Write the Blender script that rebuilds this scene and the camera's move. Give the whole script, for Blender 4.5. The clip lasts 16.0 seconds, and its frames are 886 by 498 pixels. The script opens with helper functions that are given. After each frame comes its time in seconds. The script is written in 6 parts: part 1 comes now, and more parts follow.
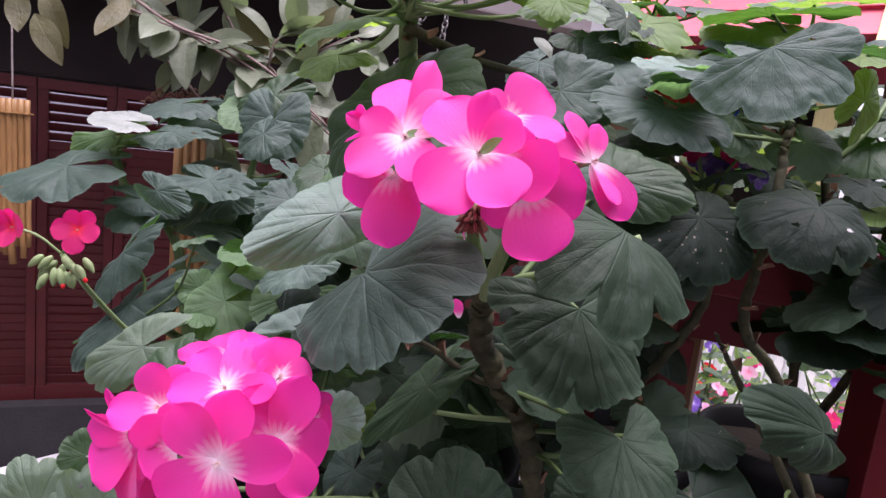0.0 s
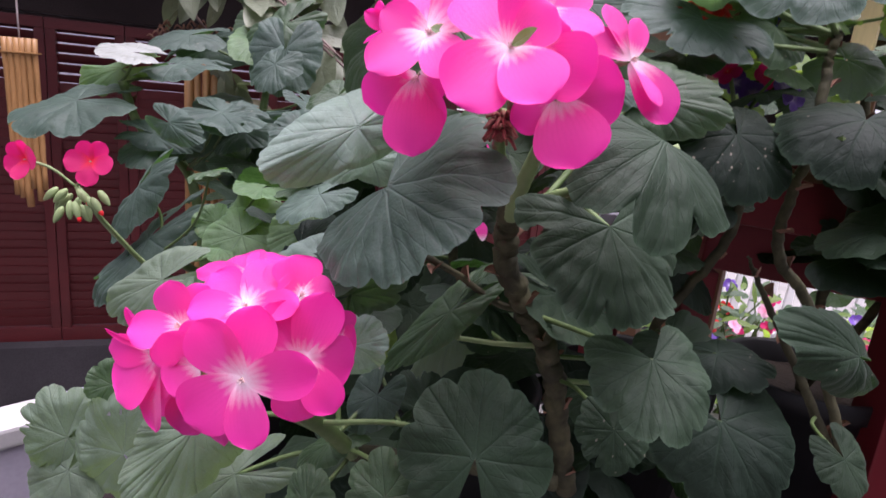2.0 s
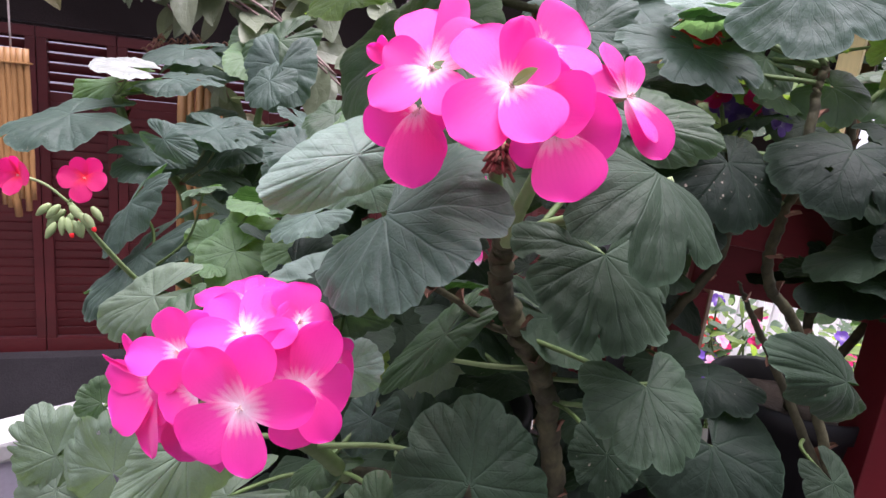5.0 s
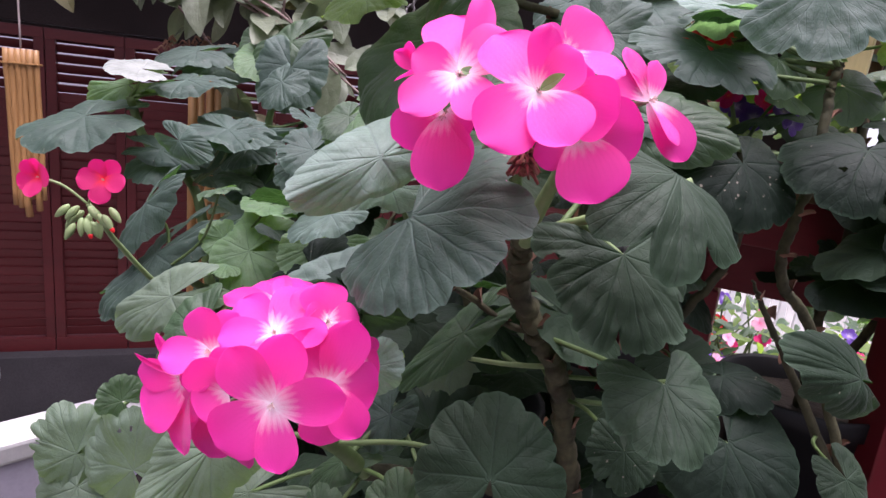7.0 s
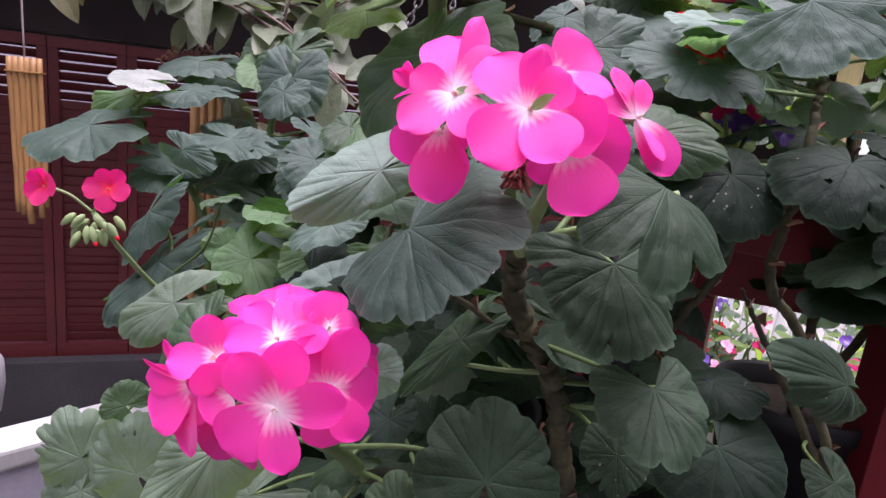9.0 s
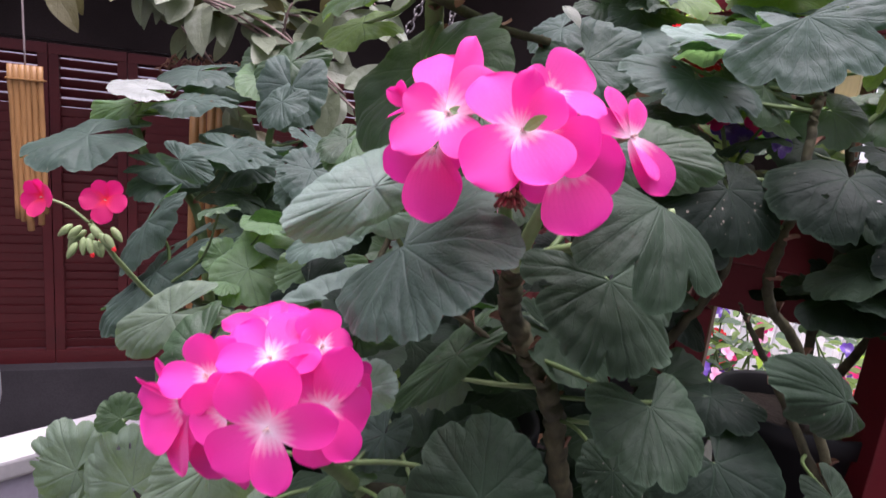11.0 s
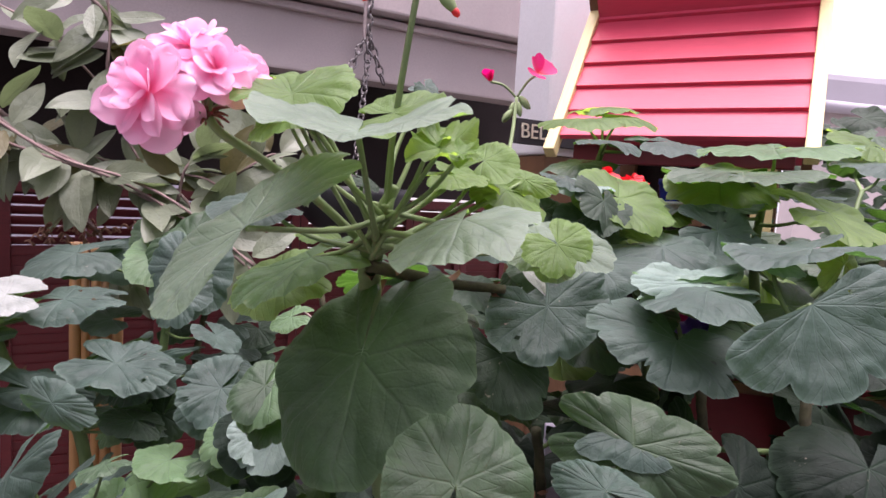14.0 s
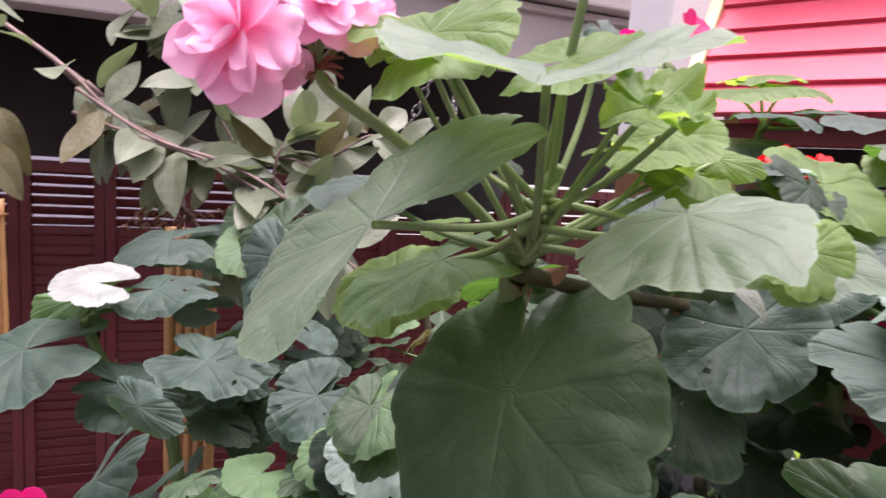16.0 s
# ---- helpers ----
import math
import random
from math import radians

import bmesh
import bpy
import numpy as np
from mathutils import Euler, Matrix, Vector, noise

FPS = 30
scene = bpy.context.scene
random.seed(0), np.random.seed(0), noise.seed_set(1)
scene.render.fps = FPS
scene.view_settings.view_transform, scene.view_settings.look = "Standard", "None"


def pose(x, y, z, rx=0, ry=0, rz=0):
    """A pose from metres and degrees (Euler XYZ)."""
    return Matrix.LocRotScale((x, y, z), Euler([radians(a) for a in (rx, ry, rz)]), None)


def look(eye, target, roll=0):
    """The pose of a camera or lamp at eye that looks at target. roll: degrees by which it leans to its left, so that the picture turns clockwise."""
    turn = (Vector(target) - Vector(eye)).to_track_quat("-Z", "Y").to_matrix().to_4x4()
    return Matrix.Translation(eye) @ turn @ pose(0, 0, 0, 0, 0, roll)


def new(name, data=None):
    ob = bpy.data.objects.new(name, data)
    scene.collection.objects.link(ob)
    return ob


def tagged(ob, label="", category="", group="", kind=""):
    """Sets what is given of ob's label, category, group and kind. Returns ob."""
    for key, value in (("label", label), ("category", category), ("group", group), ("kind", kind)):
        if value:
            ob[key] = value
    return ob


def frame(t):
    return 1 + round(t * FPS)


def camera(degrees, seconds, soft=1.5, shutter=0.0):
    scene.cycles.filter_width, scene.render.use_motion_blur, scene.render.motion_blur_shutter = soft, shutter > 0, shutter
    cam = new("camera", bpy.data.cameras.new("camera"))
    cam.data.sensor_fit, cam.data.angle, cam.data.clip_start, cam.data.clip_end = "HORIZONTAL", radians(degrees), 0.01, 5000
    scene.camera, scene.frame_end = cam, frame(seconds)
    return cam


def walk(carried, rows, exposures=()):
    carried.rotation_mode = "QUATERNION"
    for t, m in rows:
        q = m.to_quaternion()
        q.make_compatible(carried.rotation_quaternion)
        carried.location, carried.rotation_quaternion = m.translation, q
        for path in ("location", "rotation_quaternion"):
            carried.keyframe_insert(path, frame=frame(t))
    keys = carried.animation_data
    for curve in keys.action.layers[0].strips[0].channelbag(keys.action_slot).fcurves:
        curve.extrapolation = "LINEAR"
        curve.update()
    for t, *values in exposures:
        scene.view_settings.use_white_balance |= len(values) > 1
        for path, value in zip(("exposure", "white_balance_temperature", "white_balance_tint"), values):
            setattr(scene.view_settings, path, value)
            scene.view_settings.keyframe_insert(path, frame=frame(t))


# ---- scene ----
cam = camera(71.1, 16.0, shutter=0.5)
PATH = [
    (0, (0.006, 0.001, 1.257), (0.031, 1.974, 0.933), 6.6),
    (0.5, (0.006, 0.001, 1.256), (0.033, 1.972, 0.918), 6.4),
    (1, (0.005, 0.002, 1.254), (0.024, 1.97, 0.902), 6.1),
    (1.5, (0.004, 0.003, 1.252), (0.046, 1.964, 0.863), 7.2),
    (2, (0.003, 0.01, 1.243), (0.001, 1.945, 0.738), 5.9),
    (2.5, (0.004, 0.014, 1.242), (-0.004, 1.939, 0.701), 5.7),
    (3, (-0.001, 0.014, 1.242), (-0.019, 1.938, 0.695), 6.7),
    (3.5, (-0.001, 0.012, 1.246), (0.017, 1.95, 0.753), 7.1),
    (5.8, (-0.001, 0.004, 1.25), (0.023, 1.949, 0.784), 6.5),
    (6, (-0.006, 0.002, 1.248), (0.0, 1.946, 0.775), 6.3),
    (6.5, (-0.008, 0.004, 1.253), (0.0, 1.948, 0.782), 6.2),
    (7, (-0.009, 0.004, 1.251), (0.007, 1.948, 0.778), 6.4),
    (7.5, (-0.008, 0.002, 1.253), (0.003, 1.945, 0.779), 6.5),
    (8, (-0.011, -0.008, 1.256), (-0.003, 1.944, 0.821), 6.7),
    (8.5, (-0.008, -0.005, 1.255), (0.009, 1.943, 0.801), 6.4),
    (10.8, (-0.009, -0.008, 1.256), (-0.007, 1.94, 0.804), 6.8),
    (11, (-0.006, -0.003, 1.26), (0.005, 1.948, 0.823), 6.5),
    (11.5, (-0.009, 0.009, 1.272), (0.017, 1.964, 0.85), 6.9),
    (12, (-0.027, 0.02, 1.276), (0.037, 1.983, 0.897), 7.3),
    (12.5, (-0.053, 0.036, 1.28), (0.042, 1.995, 0.887), 6.8),
    (13, (-0.047, 0.053, 1.308), (0.143, 2.017, 0.986), 5.8),
    (13.5, (-0.028, 0.066, 1.347), (0.213, 2.036, 1.103), 4.3),
    (14, (-0.034, 0.086, 1.366), (0.244, 2.057, 1.175), 3.5),
    (14.5, (-0.046, 0.088, 1.372), (0.288, 2.05, 1.174), 2.2),
    (15, (-0.042, 0.11, 1.363), (0.285, 2.063, 1.086), 2.3),
    (15.5, (-0.057, 0.145, 1.366), (0.132, 2.122, 1.13), 2.1),
    (16, (-0.058, 0.167, 1.362), (-0.039, 2.151, 1.11), 3.7),
]
walk(cam, [(t, look(eye, target, roll)) for t, eye, target, roll in PATH],
     exposures=[(0.0, 1.02, 6050, 29), (3.7, 1.08, 6050, 29), (5.8, 1.50, 6050, 25), (6.5, 1.30, 6050, 27), (7.5, 1.14, 6050, 29), (12.0, 1.08, 6050, 29), (13.0, 0.98, 6050, 33), (13.5, 0.84, 6100, 34), (14.0, 1.10, 6250, 30), (14.5, 1.18, 6300, 29), (16.0, 1.30, 6400, 29)])

# ---- light ----
world = bpy.data.worlds.new("overcast")
scene.world = world
world.use_nodes = True
wn, wl = world.node_tree.nodes, world.node_tree.links
sky = wn.new("ShaderNodeTexSky")
sky.sky_type = "NISHITA"
sky.sun_disc = False
sky.sun_elevation, sky.sun_rotation = radians(85), radians(104)
sky.dust_density, sky.air_density, sky.ozone_density = 10.0, 0.8, 0.3
veil = wn.new("ShaderNodeMix")
veil.data_type = "RGBA"
veil.inputs[0].default_value = 0.6
veil.inputs[7].default_value = (6.5, 6.5, 6.6, 1)
wl.new(sky.outputs[0], veil.inputs[6])
wl.new(veil.outputs[2], wn["Background"].inputs[0])
wn["Background"].inputs[1].default_value = 0.13
sun = new("sun", bpy.data.lights.new("sun", "SUN"))
sun.data.energy, sun.data.angle, sun.data.color = 3.6, radians(60), (1.0, 0.98, 0.95)
sun.matrix_world = look((0.4, 0.5, 6), (0, 0.6, 0))

# ---- materials ----
def mat(name):
    m = bpy.data.materials.new(name)
    m.use_nodes = True
    return m, m.node_tree.nodes, m.node_tree.links, m.node_tree.nodes["Principled BSDF"]


def math_node(n, l, op, a, b=None, clamp=False):
    x = n.new("ShaderNodeMath")
    x.operation, x.use_clamp = op, clamp
    for i, v in enumerate((a, b)):
        if v is None:
            continue
        if isinstance(v, (int, float)):
            x.inputs[i].default_value = v
        else:
            l.new(v, x.inputs[i])
    return x.outputs[0]


def mixed(n, l, fac, a, b, mode="MIX"):
    x = n.new("ShaderNodeMix")
    x.data_type, x.blend_type = "RGBA", mode
    for i, v in ((0, fac), (6, a), (7, b)):
        if isinstance(v, (int, float)):
            x.inputs[i].default_value = v
        elif isinstance(v, tuple):
            x.inputs[i].default_value = (*v, 1)
        else:
            l.new(v, x.inputs[i])
    return x.outputs[2]


def noise_node(n, l, scale, detail=3.0, coords="Object", rough=0.55):
    c = n.new("ShaderNodeTexCoord")
    x = n.new("ShaderNodeTexNoise")
    x.inputs["Scale"].default_value, x.inputs["Detail"].default_value, x.inputs["Roughness"].default_value = scale, detail, rough
    l.new(c.outputs[coords], x.inputs["Vector"])
    return x.outputs[0]


def ramp(n, l, value, lo, hi):
    x = n.new("ShaderNodeMapRange")
    x.clamp = True
    x.inputs[1].default_value, x.inputs[2].default_value = lo, hi
    l.new(value, x.inputs[0])
    return x.outputs[0]


def bumped(n, l, bsdf, height, strength, distance):
    b = n.new("ShaderNodeBump")
    b.inputs["Strength"].default_value, b.inputs["Distance"].default_value = strength, distance
    l.new(height, b.inputs["Height"])
    l.new(b.outputs[0], bsdf.inputs["Normal"])
    return b


def painted(name, col, rough=0.6, vary=0.25, grain=30.0, bump=0.2, dist=0.002, metal=0.0, stretch=None, fine=220.0, spec=0.4):
    """A worn surface: two scales of tone and a fine relief; stretch lengthens the grain along an axis."""
    m, n, l, p = mat(name)
    c = n.new("ShaderNodeTexCoord")
    mp = n.new("ShaderNodeMapping")
    if stretch:
        mp.inputs["Scale"].default_value = stretch
    l.new(c.outputs["Object"], mp.inputs["Vector"])
    a, b = n.new("ShaderNodeTexNoise"), n.new("ShaderNodeTexNoise")
    a.inputs["Scale"].default_value, b.inputs["Scale"].default_value = grain * 0.3, fine
    a.inputs["Detail"].default_value = 5
    for x in (a, b):
        l.new(mp.outputs[0], x.inputs["Vector"])
    info = n.new("ShaderNodeObjectInfo")
    big = ramp(n, l, a.outputs[0], 0.3, 0.7)
    dark = tuple(v * (1 - vary) for v in col)
    light = tuple(min(1, v * (1 + vary * 0.6)) for v in col)
    one = mixed(n, l, big, dark, light)
    two = mixed(n, l, math_node(n, l, "MULTIPLY", ramp(n, l, b.outputs[0], 0.4, 0.75), 0.5), one, tuple(v * (1 - vary * 1.3) for v in col))
    three = mixed(n, l, math_node(n, l, "MULTIPLY", info.outputs["Random"], 0.4), two, dark)
    l.new(three, p.inputs["Base Color"])
    p.inputs["Roughness"].default_value, p.inputs["Metallic"].default_value, p.inputs["Specular IOR Level"].default_value = rough, metal, spec
    h = math_node(n, l, "ADD", a.outputs[0], math_node(n, l, "MULTIPLY", b.outputs[0], 0.5))
    bumped(n, l, p, h, bump, dist)
    return m


def leaf_material(name, base, vein, through_col, thin=0.3, rough=0.52, spots=0.66, sheen=0.05, spec=0.36):
    """A felted leaf: branching veins, mottling, dry specks, soft gloss; light comes through it."""
    m, n, l, p = mat(name)
    out = n["Material Output"]
    uv = n.new("ShaderNodeUVMap")
    uv.uv_map = "blade"
    sep = n.new("ShaderNodeSeparateXYZ")
    l.new(uv.outputs[0], sep.inputs[0])
    u, r = sep.outputs[0], sep.outputs[1]
    own = n.new("ShaderNodeObjectInfo")
    place = n.new("ShaderNodeTexCoord")
    drift = n.new("ShaderNodeCombineXYZ")
    for i, k in enumerate((7.0, 13.0, 19.0)):
        l.new(math_node(n, l, "MULTIPLY", own.outputs["Random"], k), drift.inputs[i])
    spot_at = n.new("ShaderNodeVectorMath")
    l.new(place.outputs["Object"], spot_at.inputs[0])
    l.new(drift.outputs[0], spot_at.inputs[1])
    def grain(scale, detail):
        x = n.new("ShaderNodeTexNoise")
        x.inputs["Scale"].default_value, x.inputs["Detail"].default_value = scale, detail
        l.new(spot_at.outputs[0], x.inputs["Vector"])
        return x.outputs[0]
    wob = noise_node(n, l, 40.0, 2.0)
    sway = math_node(n, l, "MULTIPLY", math_node(n, l, "SUBTRACT", grain(26.0, 1.0), 0.5), math_node(n, l, "MULTIPLY", r, 0.085))
    turn = math_node(n, l, "ADD", math_node(n, l, "ADD", u, sway), math_node(n, l, "MULTIPLY", math_node(n, l, "SUBTRACT", wob, 0.5), 0.03))
    def rays(count, width, start):
        f = math_node(n, l, "FRACT", math_node(n, l, "MULTIPLY", turn, count))
        d = math_node(n, l, "MULTIPLY", math_node(n, l, "ABSOLUTE", math_node(n, l, "SUBTRACT", f, 0.5)), math_node(n, l, "DIVIDE", r, count))
        g = n.new("ShaderNodeMapRange")
        g.interpolation_type = "SMOOTHSTEP"
        g.inputs[1].default_value, g.inputs[2].default_value, g.inputs[3].default_value, g.inputs[4].default_value = 0.0, width, 1.0, 0.0
        l.new(d, g.inputs[0])
        return math_node(n, l, "MULTIPLY", g.outputs[0], ramp(n, l, r, start, start + 0.15))
    main = math_node(n, l, "ADD", rays(7.0, 0.0042, -0.2), math_node(n, l, "MULTIPLY", rays(21.0, 0.0024, 0.40), 0.22), True)
    vor2 = n.new("ShaderNodeTexVoronoi")
    vor2.feature = "DISTANCE_TO_EDGE"
    vor2.inputs["Scale"].default_value = 75.0
    co2 = n.new("ShaderNodeTexCoord")
    bend = n.new("ShaderNodeTexNoise")
    bend.inputs["Scale"].default_value = 60.0
    l.new(co2.outputs["Object"], bend.inputs["Vector"])
    away = n.new("ShaderNodeVectorMath")
    away.operation = "MULTIPLY_ADD"
    away.inputs[1].default_value = (0.012, 0.012, 0.012)
    l.new(bend.outputs["Color"], away.inputs[0])
    l.new(co2.outputs["Object"], away.inputs[2])
    l.new(away.outputs[0], vor2.inputs["Vector"])
    side = math_node(n, l, "MULTIPLY", ramp(n, l, vor2.outputs["Distance"], 0.07, 0.0), ramp(n, l, r, 0.1, 0.5))
    vor = n.new("ShaderNodeTexVoronoi")
    vor.feature = "DISTANCE_TO_EDGE"
    vor.inputs["Scale"].default_value = 210.0
    co = n.new("ShaderNodeTexCoord")
    l.new(co.outputs["Object"], vor.inputs["Vector"])
    net = ramp(n, l, vor.outputs["Distance"], 0.12, 0.0)
    veins = math_node(n, l, "ADD", main, math_node(n, l, "ADD", math_node(n, l, "MULTIPLY", side, 0.012), math_node(n, l, "MULTIPLY", net, 0.14)), True)
    lat = math_node(n, l, "MULTIPLY", math_node(n, l, "ABSOLUTE", math_node(n, l, "SUBTRACT", math_node(n, l, "FRACT", math_node(n, l, "MULTIPLY", turn, 7.0)), 0.5)), math_node(n, l, "MULTIPLY", r, 0.9))
    step = math_node(n, l, "FRACT", math_node(n, l, "ADD", math_node(n, l, "MULTIPLY", math_node(n, l, "SUBTRACT", r, math_node(n, l, "MULTIPLY", lat, 1.25)), 5.5), math_node(n, l, "MULTIPLY", wob, 0.5)))
    rib = math_node(n, l, "MULTIPLY", ramp(n, l, math_node(n, l, "ABSOLUTE", math_node(n, l, "SUBTRACT", step, 0.5)), 0.11, 0.0), ramp(n, l, r, 0.12, 0.3))
    info = n.new("ShaderNodeObjectInfo")
    mott = ramp(n, l, grain(22.0, 4.0), 0.3, 0.7)
    col = mixed(n, l, mott, tuple(v * 0.68 for v in base), tuple(v * 1.3 for v in base))
    col = mixed(n, l, math_node(n, l, "MULTIPLY", info.outputs["Random"], 0.6), col, tuple((v * 1.45, v * 1.25, v * 1.3)[i] for i, v in enumerate(base)))
    zone = math_node(n, l, "MULTIPLY", ramp(n, l, math_node(n, l, "ABSOLUTE", math_node(n, l, "SUBTRACT", math_node(n, l, "ADD", r, math_node(n, l, "MULTIPLY", math_node(n, l, "SUBTRACT", wob, 0.5), 0.3)), 0.58)), 0.24, 0.0), 0.6)
    col = mixed(n, l, zone, col, tuple(v * 0.6 for v in base))
    col = mixed(n, l, math_node(n, l, "MULTIPLY", rib, 0.10), col, tuple(v * 0.55 for v in base))
    col = mixed(n, l, math_node(n, l, "MULTIPLY", veins, math_node(n, l, "SUBTRACT", 0.34, math_node(n, l, "MULTIPLY", r, 0.30))), col, vein)
    col = mixed(n, l, math_node(n, l, "MULTIPLY", ramp(n, l, r, 0.955, 1.0), 0.45), col, vein)
    hair = ramp(n, l, noise_node(n, l, 900.0, 2.0, rough=0.7), 0.3, 0.7)
    col = mixed(n, l, math_node(n, l, "MULTIPLY", hair, 0.30), col, tuple(min(1.0, v * 2.0) for v in base))
    fleck = ramp(n, l, grain(360.0, 1.0), spots + 0.07, spots + 0.10)
    patch = ramp(n, l, grain(17.0, 0.0), 0.60, 0.68)
    col = mixed(n, l, math_node(n, l, "MULTIPLY", math_node(n, l, "MULTIPLY", fleck, patch), 0.6), col, (0.40, 0.36, 0.27))
    l.new(col, p.inputs["Base Color"])
    p.inputs["Roughness"].default_value = rough
    p.inputs["Specular IOR Level"].default_value = spec
    p.inputs["Sheen Weight"].default_value, p.inputs["Sheen Roughness"].default_value = sheen * 2.2, 0.3
    p.inputs["Sheen Tint"].default_value = (0.85, 0.95, 0.92, 1)
    h = math_node(n, l, "ADD", math_node(n, l, "ADD", math_node(n, l, "MULTIPLY", main, -0.25), math_node(n, l, "MULTIPLY", rib, -0.14)), math_node(n, l, "ADD", math_node(n, l, "MULTIPLY", noise_node(n, l, 160.0, 3.0), 0.9), math_node(n, l, "MULTIPLY", noise_node(n, l, 62.0, 1.0), 1.6)))
    b = bumped(n, l, p, h, 0.5, 0.0018)
    tr = n.new("ShaderNodeBsdfTranslucent")
    l.new(mixed(n, l, math_node(n, l, "MULTIPLY", veins, 0.5), through_col, tuple(v * 0.5 for v in through_col)), tr.inputs[0])
    l.new(b.outputs[0], tr.inputs[1])
    mx = n.new("ShaderNodeMixShader")
    mx.inputs[0].default_value = thin
    l.new(p.outputs[0], mx.inputs[1])
    l.new(tr.outputs[0], mx.inputs[2])
    l.new(mx.outputs[0], out.inputs[0])
    return m


def petal_material(name, base, heart, line, thin=0.5, reach=0.29):
    """A petal: a pale heart that fades outwards, fine darker veins, light coming through."""
    m, n, l, p = mat(name)
    out = n["Material Output"]
    uv = n.new("ShaderNodeUVMap")
    uv.uv_map = "blade"
    sep = n.new("ShaderNodeSeparateXYZ")
    l.new(uv.outputs[0], sep.inputs[0])
    u, r = sep.outputs[0], sep.outputs[1]
    rag = math_node(n, l, "ADD", r, math_node(n, l, "MULTIPLY", math_node(n, l, "SUBTRACT", noise_node(n, l, 160.0, 2.0), 0.5), 0.25))
    info = n.new("ShaderNodeObjectInfo")
    streak = math_node(n, l, "ABSOLUTE", math_node(n, l, "SINE", math_node(n, l, "ADD", math_node(n, l, "MULTIPLY", u, 17.0), math_node(n, l, "MULTIPLY", info.outputs["Random"], 9.0))))
    far = math_node(n, l, "ADD", math_node(n, l, "MULTIPLY", info.outputs["Random"], 0.14), math_node(n, l, "ADD", math_node(n, l, "MULTIPLY", streak, 0.10), reach))
    fade = math_node(n, l, "SUBTRACT", 1.0, math_node(n, l, "DIVIDE", rag, far), True)
    col = mixed(n, l, math_node(n, l, "POWER", fade, 1.2), mixed(n, l, info.outputs["Random"], base, tuple(v * 0.8 for v in base)), heart)
    blush = math_node(n, l, "SUBTRACT", 1.0, math_node(n, l, "DIVIDE", rag, 0.85), True)
    col = mixed(n, l, math_node(n, l, "MULTIPLY", blush, 0.05), col, heart)
    wave = math_node(n, l, "ABSOLUTE", math_node(n, l, "SINE", math_node(n, l, "ADD", math_node(n, l, "MULTIPLY", u, 40.0), math_node(n, l, "MULTIPLY", noise_node(n, l, 90.0, 2.0), 5.0))))
    thread = math_node(n, l, "MULTIPLY", ramp(n, l, wave, 0.22, 0.0), ramp(n, l, r, 0.9, 0.3))
    col = mixed(n, l, math_node(n, l, "MULTIPLY", thread, 0.62), col, line)
    l.new(col, p.inputs["Base Color"])
    p.inputs["Roughness"].default_value, p.inputs["Sheen Weight"].default_value = 0.55, 0.15
    b = bumped(n, l, p, math_node(n, l, "ADD", wave, noise_node(n, l, 300.0, 2.0)), 0.25, 0.0008)
    tr = n.new("ShaderNodeBsdfTranslucent")
    l.new(col, tr.inputs[0])
    mx = n.new("ShaderNodeMixShader")
    mx.inputs[0].default_value = thin
    l.new(p.outputs[0], mx.inputs[1])
    l.new(tr.outputs[0], mx.inputs[2])
    l.new(mx.outputs[0], out.inputs[0])
    return m


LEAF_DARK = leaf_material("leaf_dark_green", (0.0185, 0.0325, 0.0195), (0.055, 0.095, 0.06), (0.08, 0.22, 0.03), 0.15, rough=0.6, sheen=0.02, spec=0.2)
# darker copy of LEAF_DARK: the shade deep in the foliage is put into the colour
LEAF_SHADED = leaf_material("leaf_shaded_green", (0.0085, 0.0155, 0.0105), (0.045, 0.08, 0.05), (0.06, 0.17, 0.03), 0.12, rough=0.6, sheen=0.0, spec=0.16)
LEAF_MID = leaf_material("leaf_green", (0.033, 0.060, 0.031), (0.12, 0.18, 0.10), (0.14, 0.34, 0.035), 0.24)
LEAF_LIGHT = leaf_material("leaf_light_green", (0.090, 0.150, 0.044), (0.2, 0.31, 0.12), (0.40, 0.60, 0.07), 0.46, spots=0.72)
LEAF_YOUNG = leaf_material("leaf_young_green", (0.085, 0.150, 0.075), (0.21, 0.29, 0.17), (0.32, 0.54, 0.07), 0.40, spots=0.75, sheen=0.06)
LEAF_PALE = leaf_material("leaf_pale_grey_green", (0.148, 0.210, 0.178), (0.23, 0.31, 0.26), (0.26, 0.50, 0.14), 0.32, spots=0.74, sheen=0.08)
LEAF_FELT = leaf_material("leaf_felted_green", (0.098, 0.138, 0.102), (0.20, 0.27, 0.19), (0.34, 0.56, 0.10), 0.34, spots=0.74, sheen=0.08)
LEAF_GREY = leaf_material("leaf_grey_green", (0.036, 0.058, 0.047), (0.11, 0.16, 0.13), (0.12, 0.3, 0.05), 0.2, rough=0.56, sheen=0.04, spec=0.24)
LEAF_VINE = leaf_material("leaf_sage", (0.125, 0.148, 0.100), (0.19, 0.22, 0.15), (0.22, 0.30, 0.12), 0.25, rough=0.42, spots=0.75, spec=0.35)
LEAF_YELLOW = leaf_material("leaf_yellowed", (0.085, 0.08, 0.034), (0.15, 0.14, 0.06), (0.18, 0.16, 0.04), 0.3, spots=0.6)
# near-white base: painted sky reflection on one leaf, a dead leaf's own pallor
LEAF_GLOSS_AND_PALE = leaf_material("leaf_gloss_and_pale", (0.19, 0.21, 0.195), (0.35, 0.37, 0.33), (0.5, 0.6, 0.3), 0.2, spots=0.75)
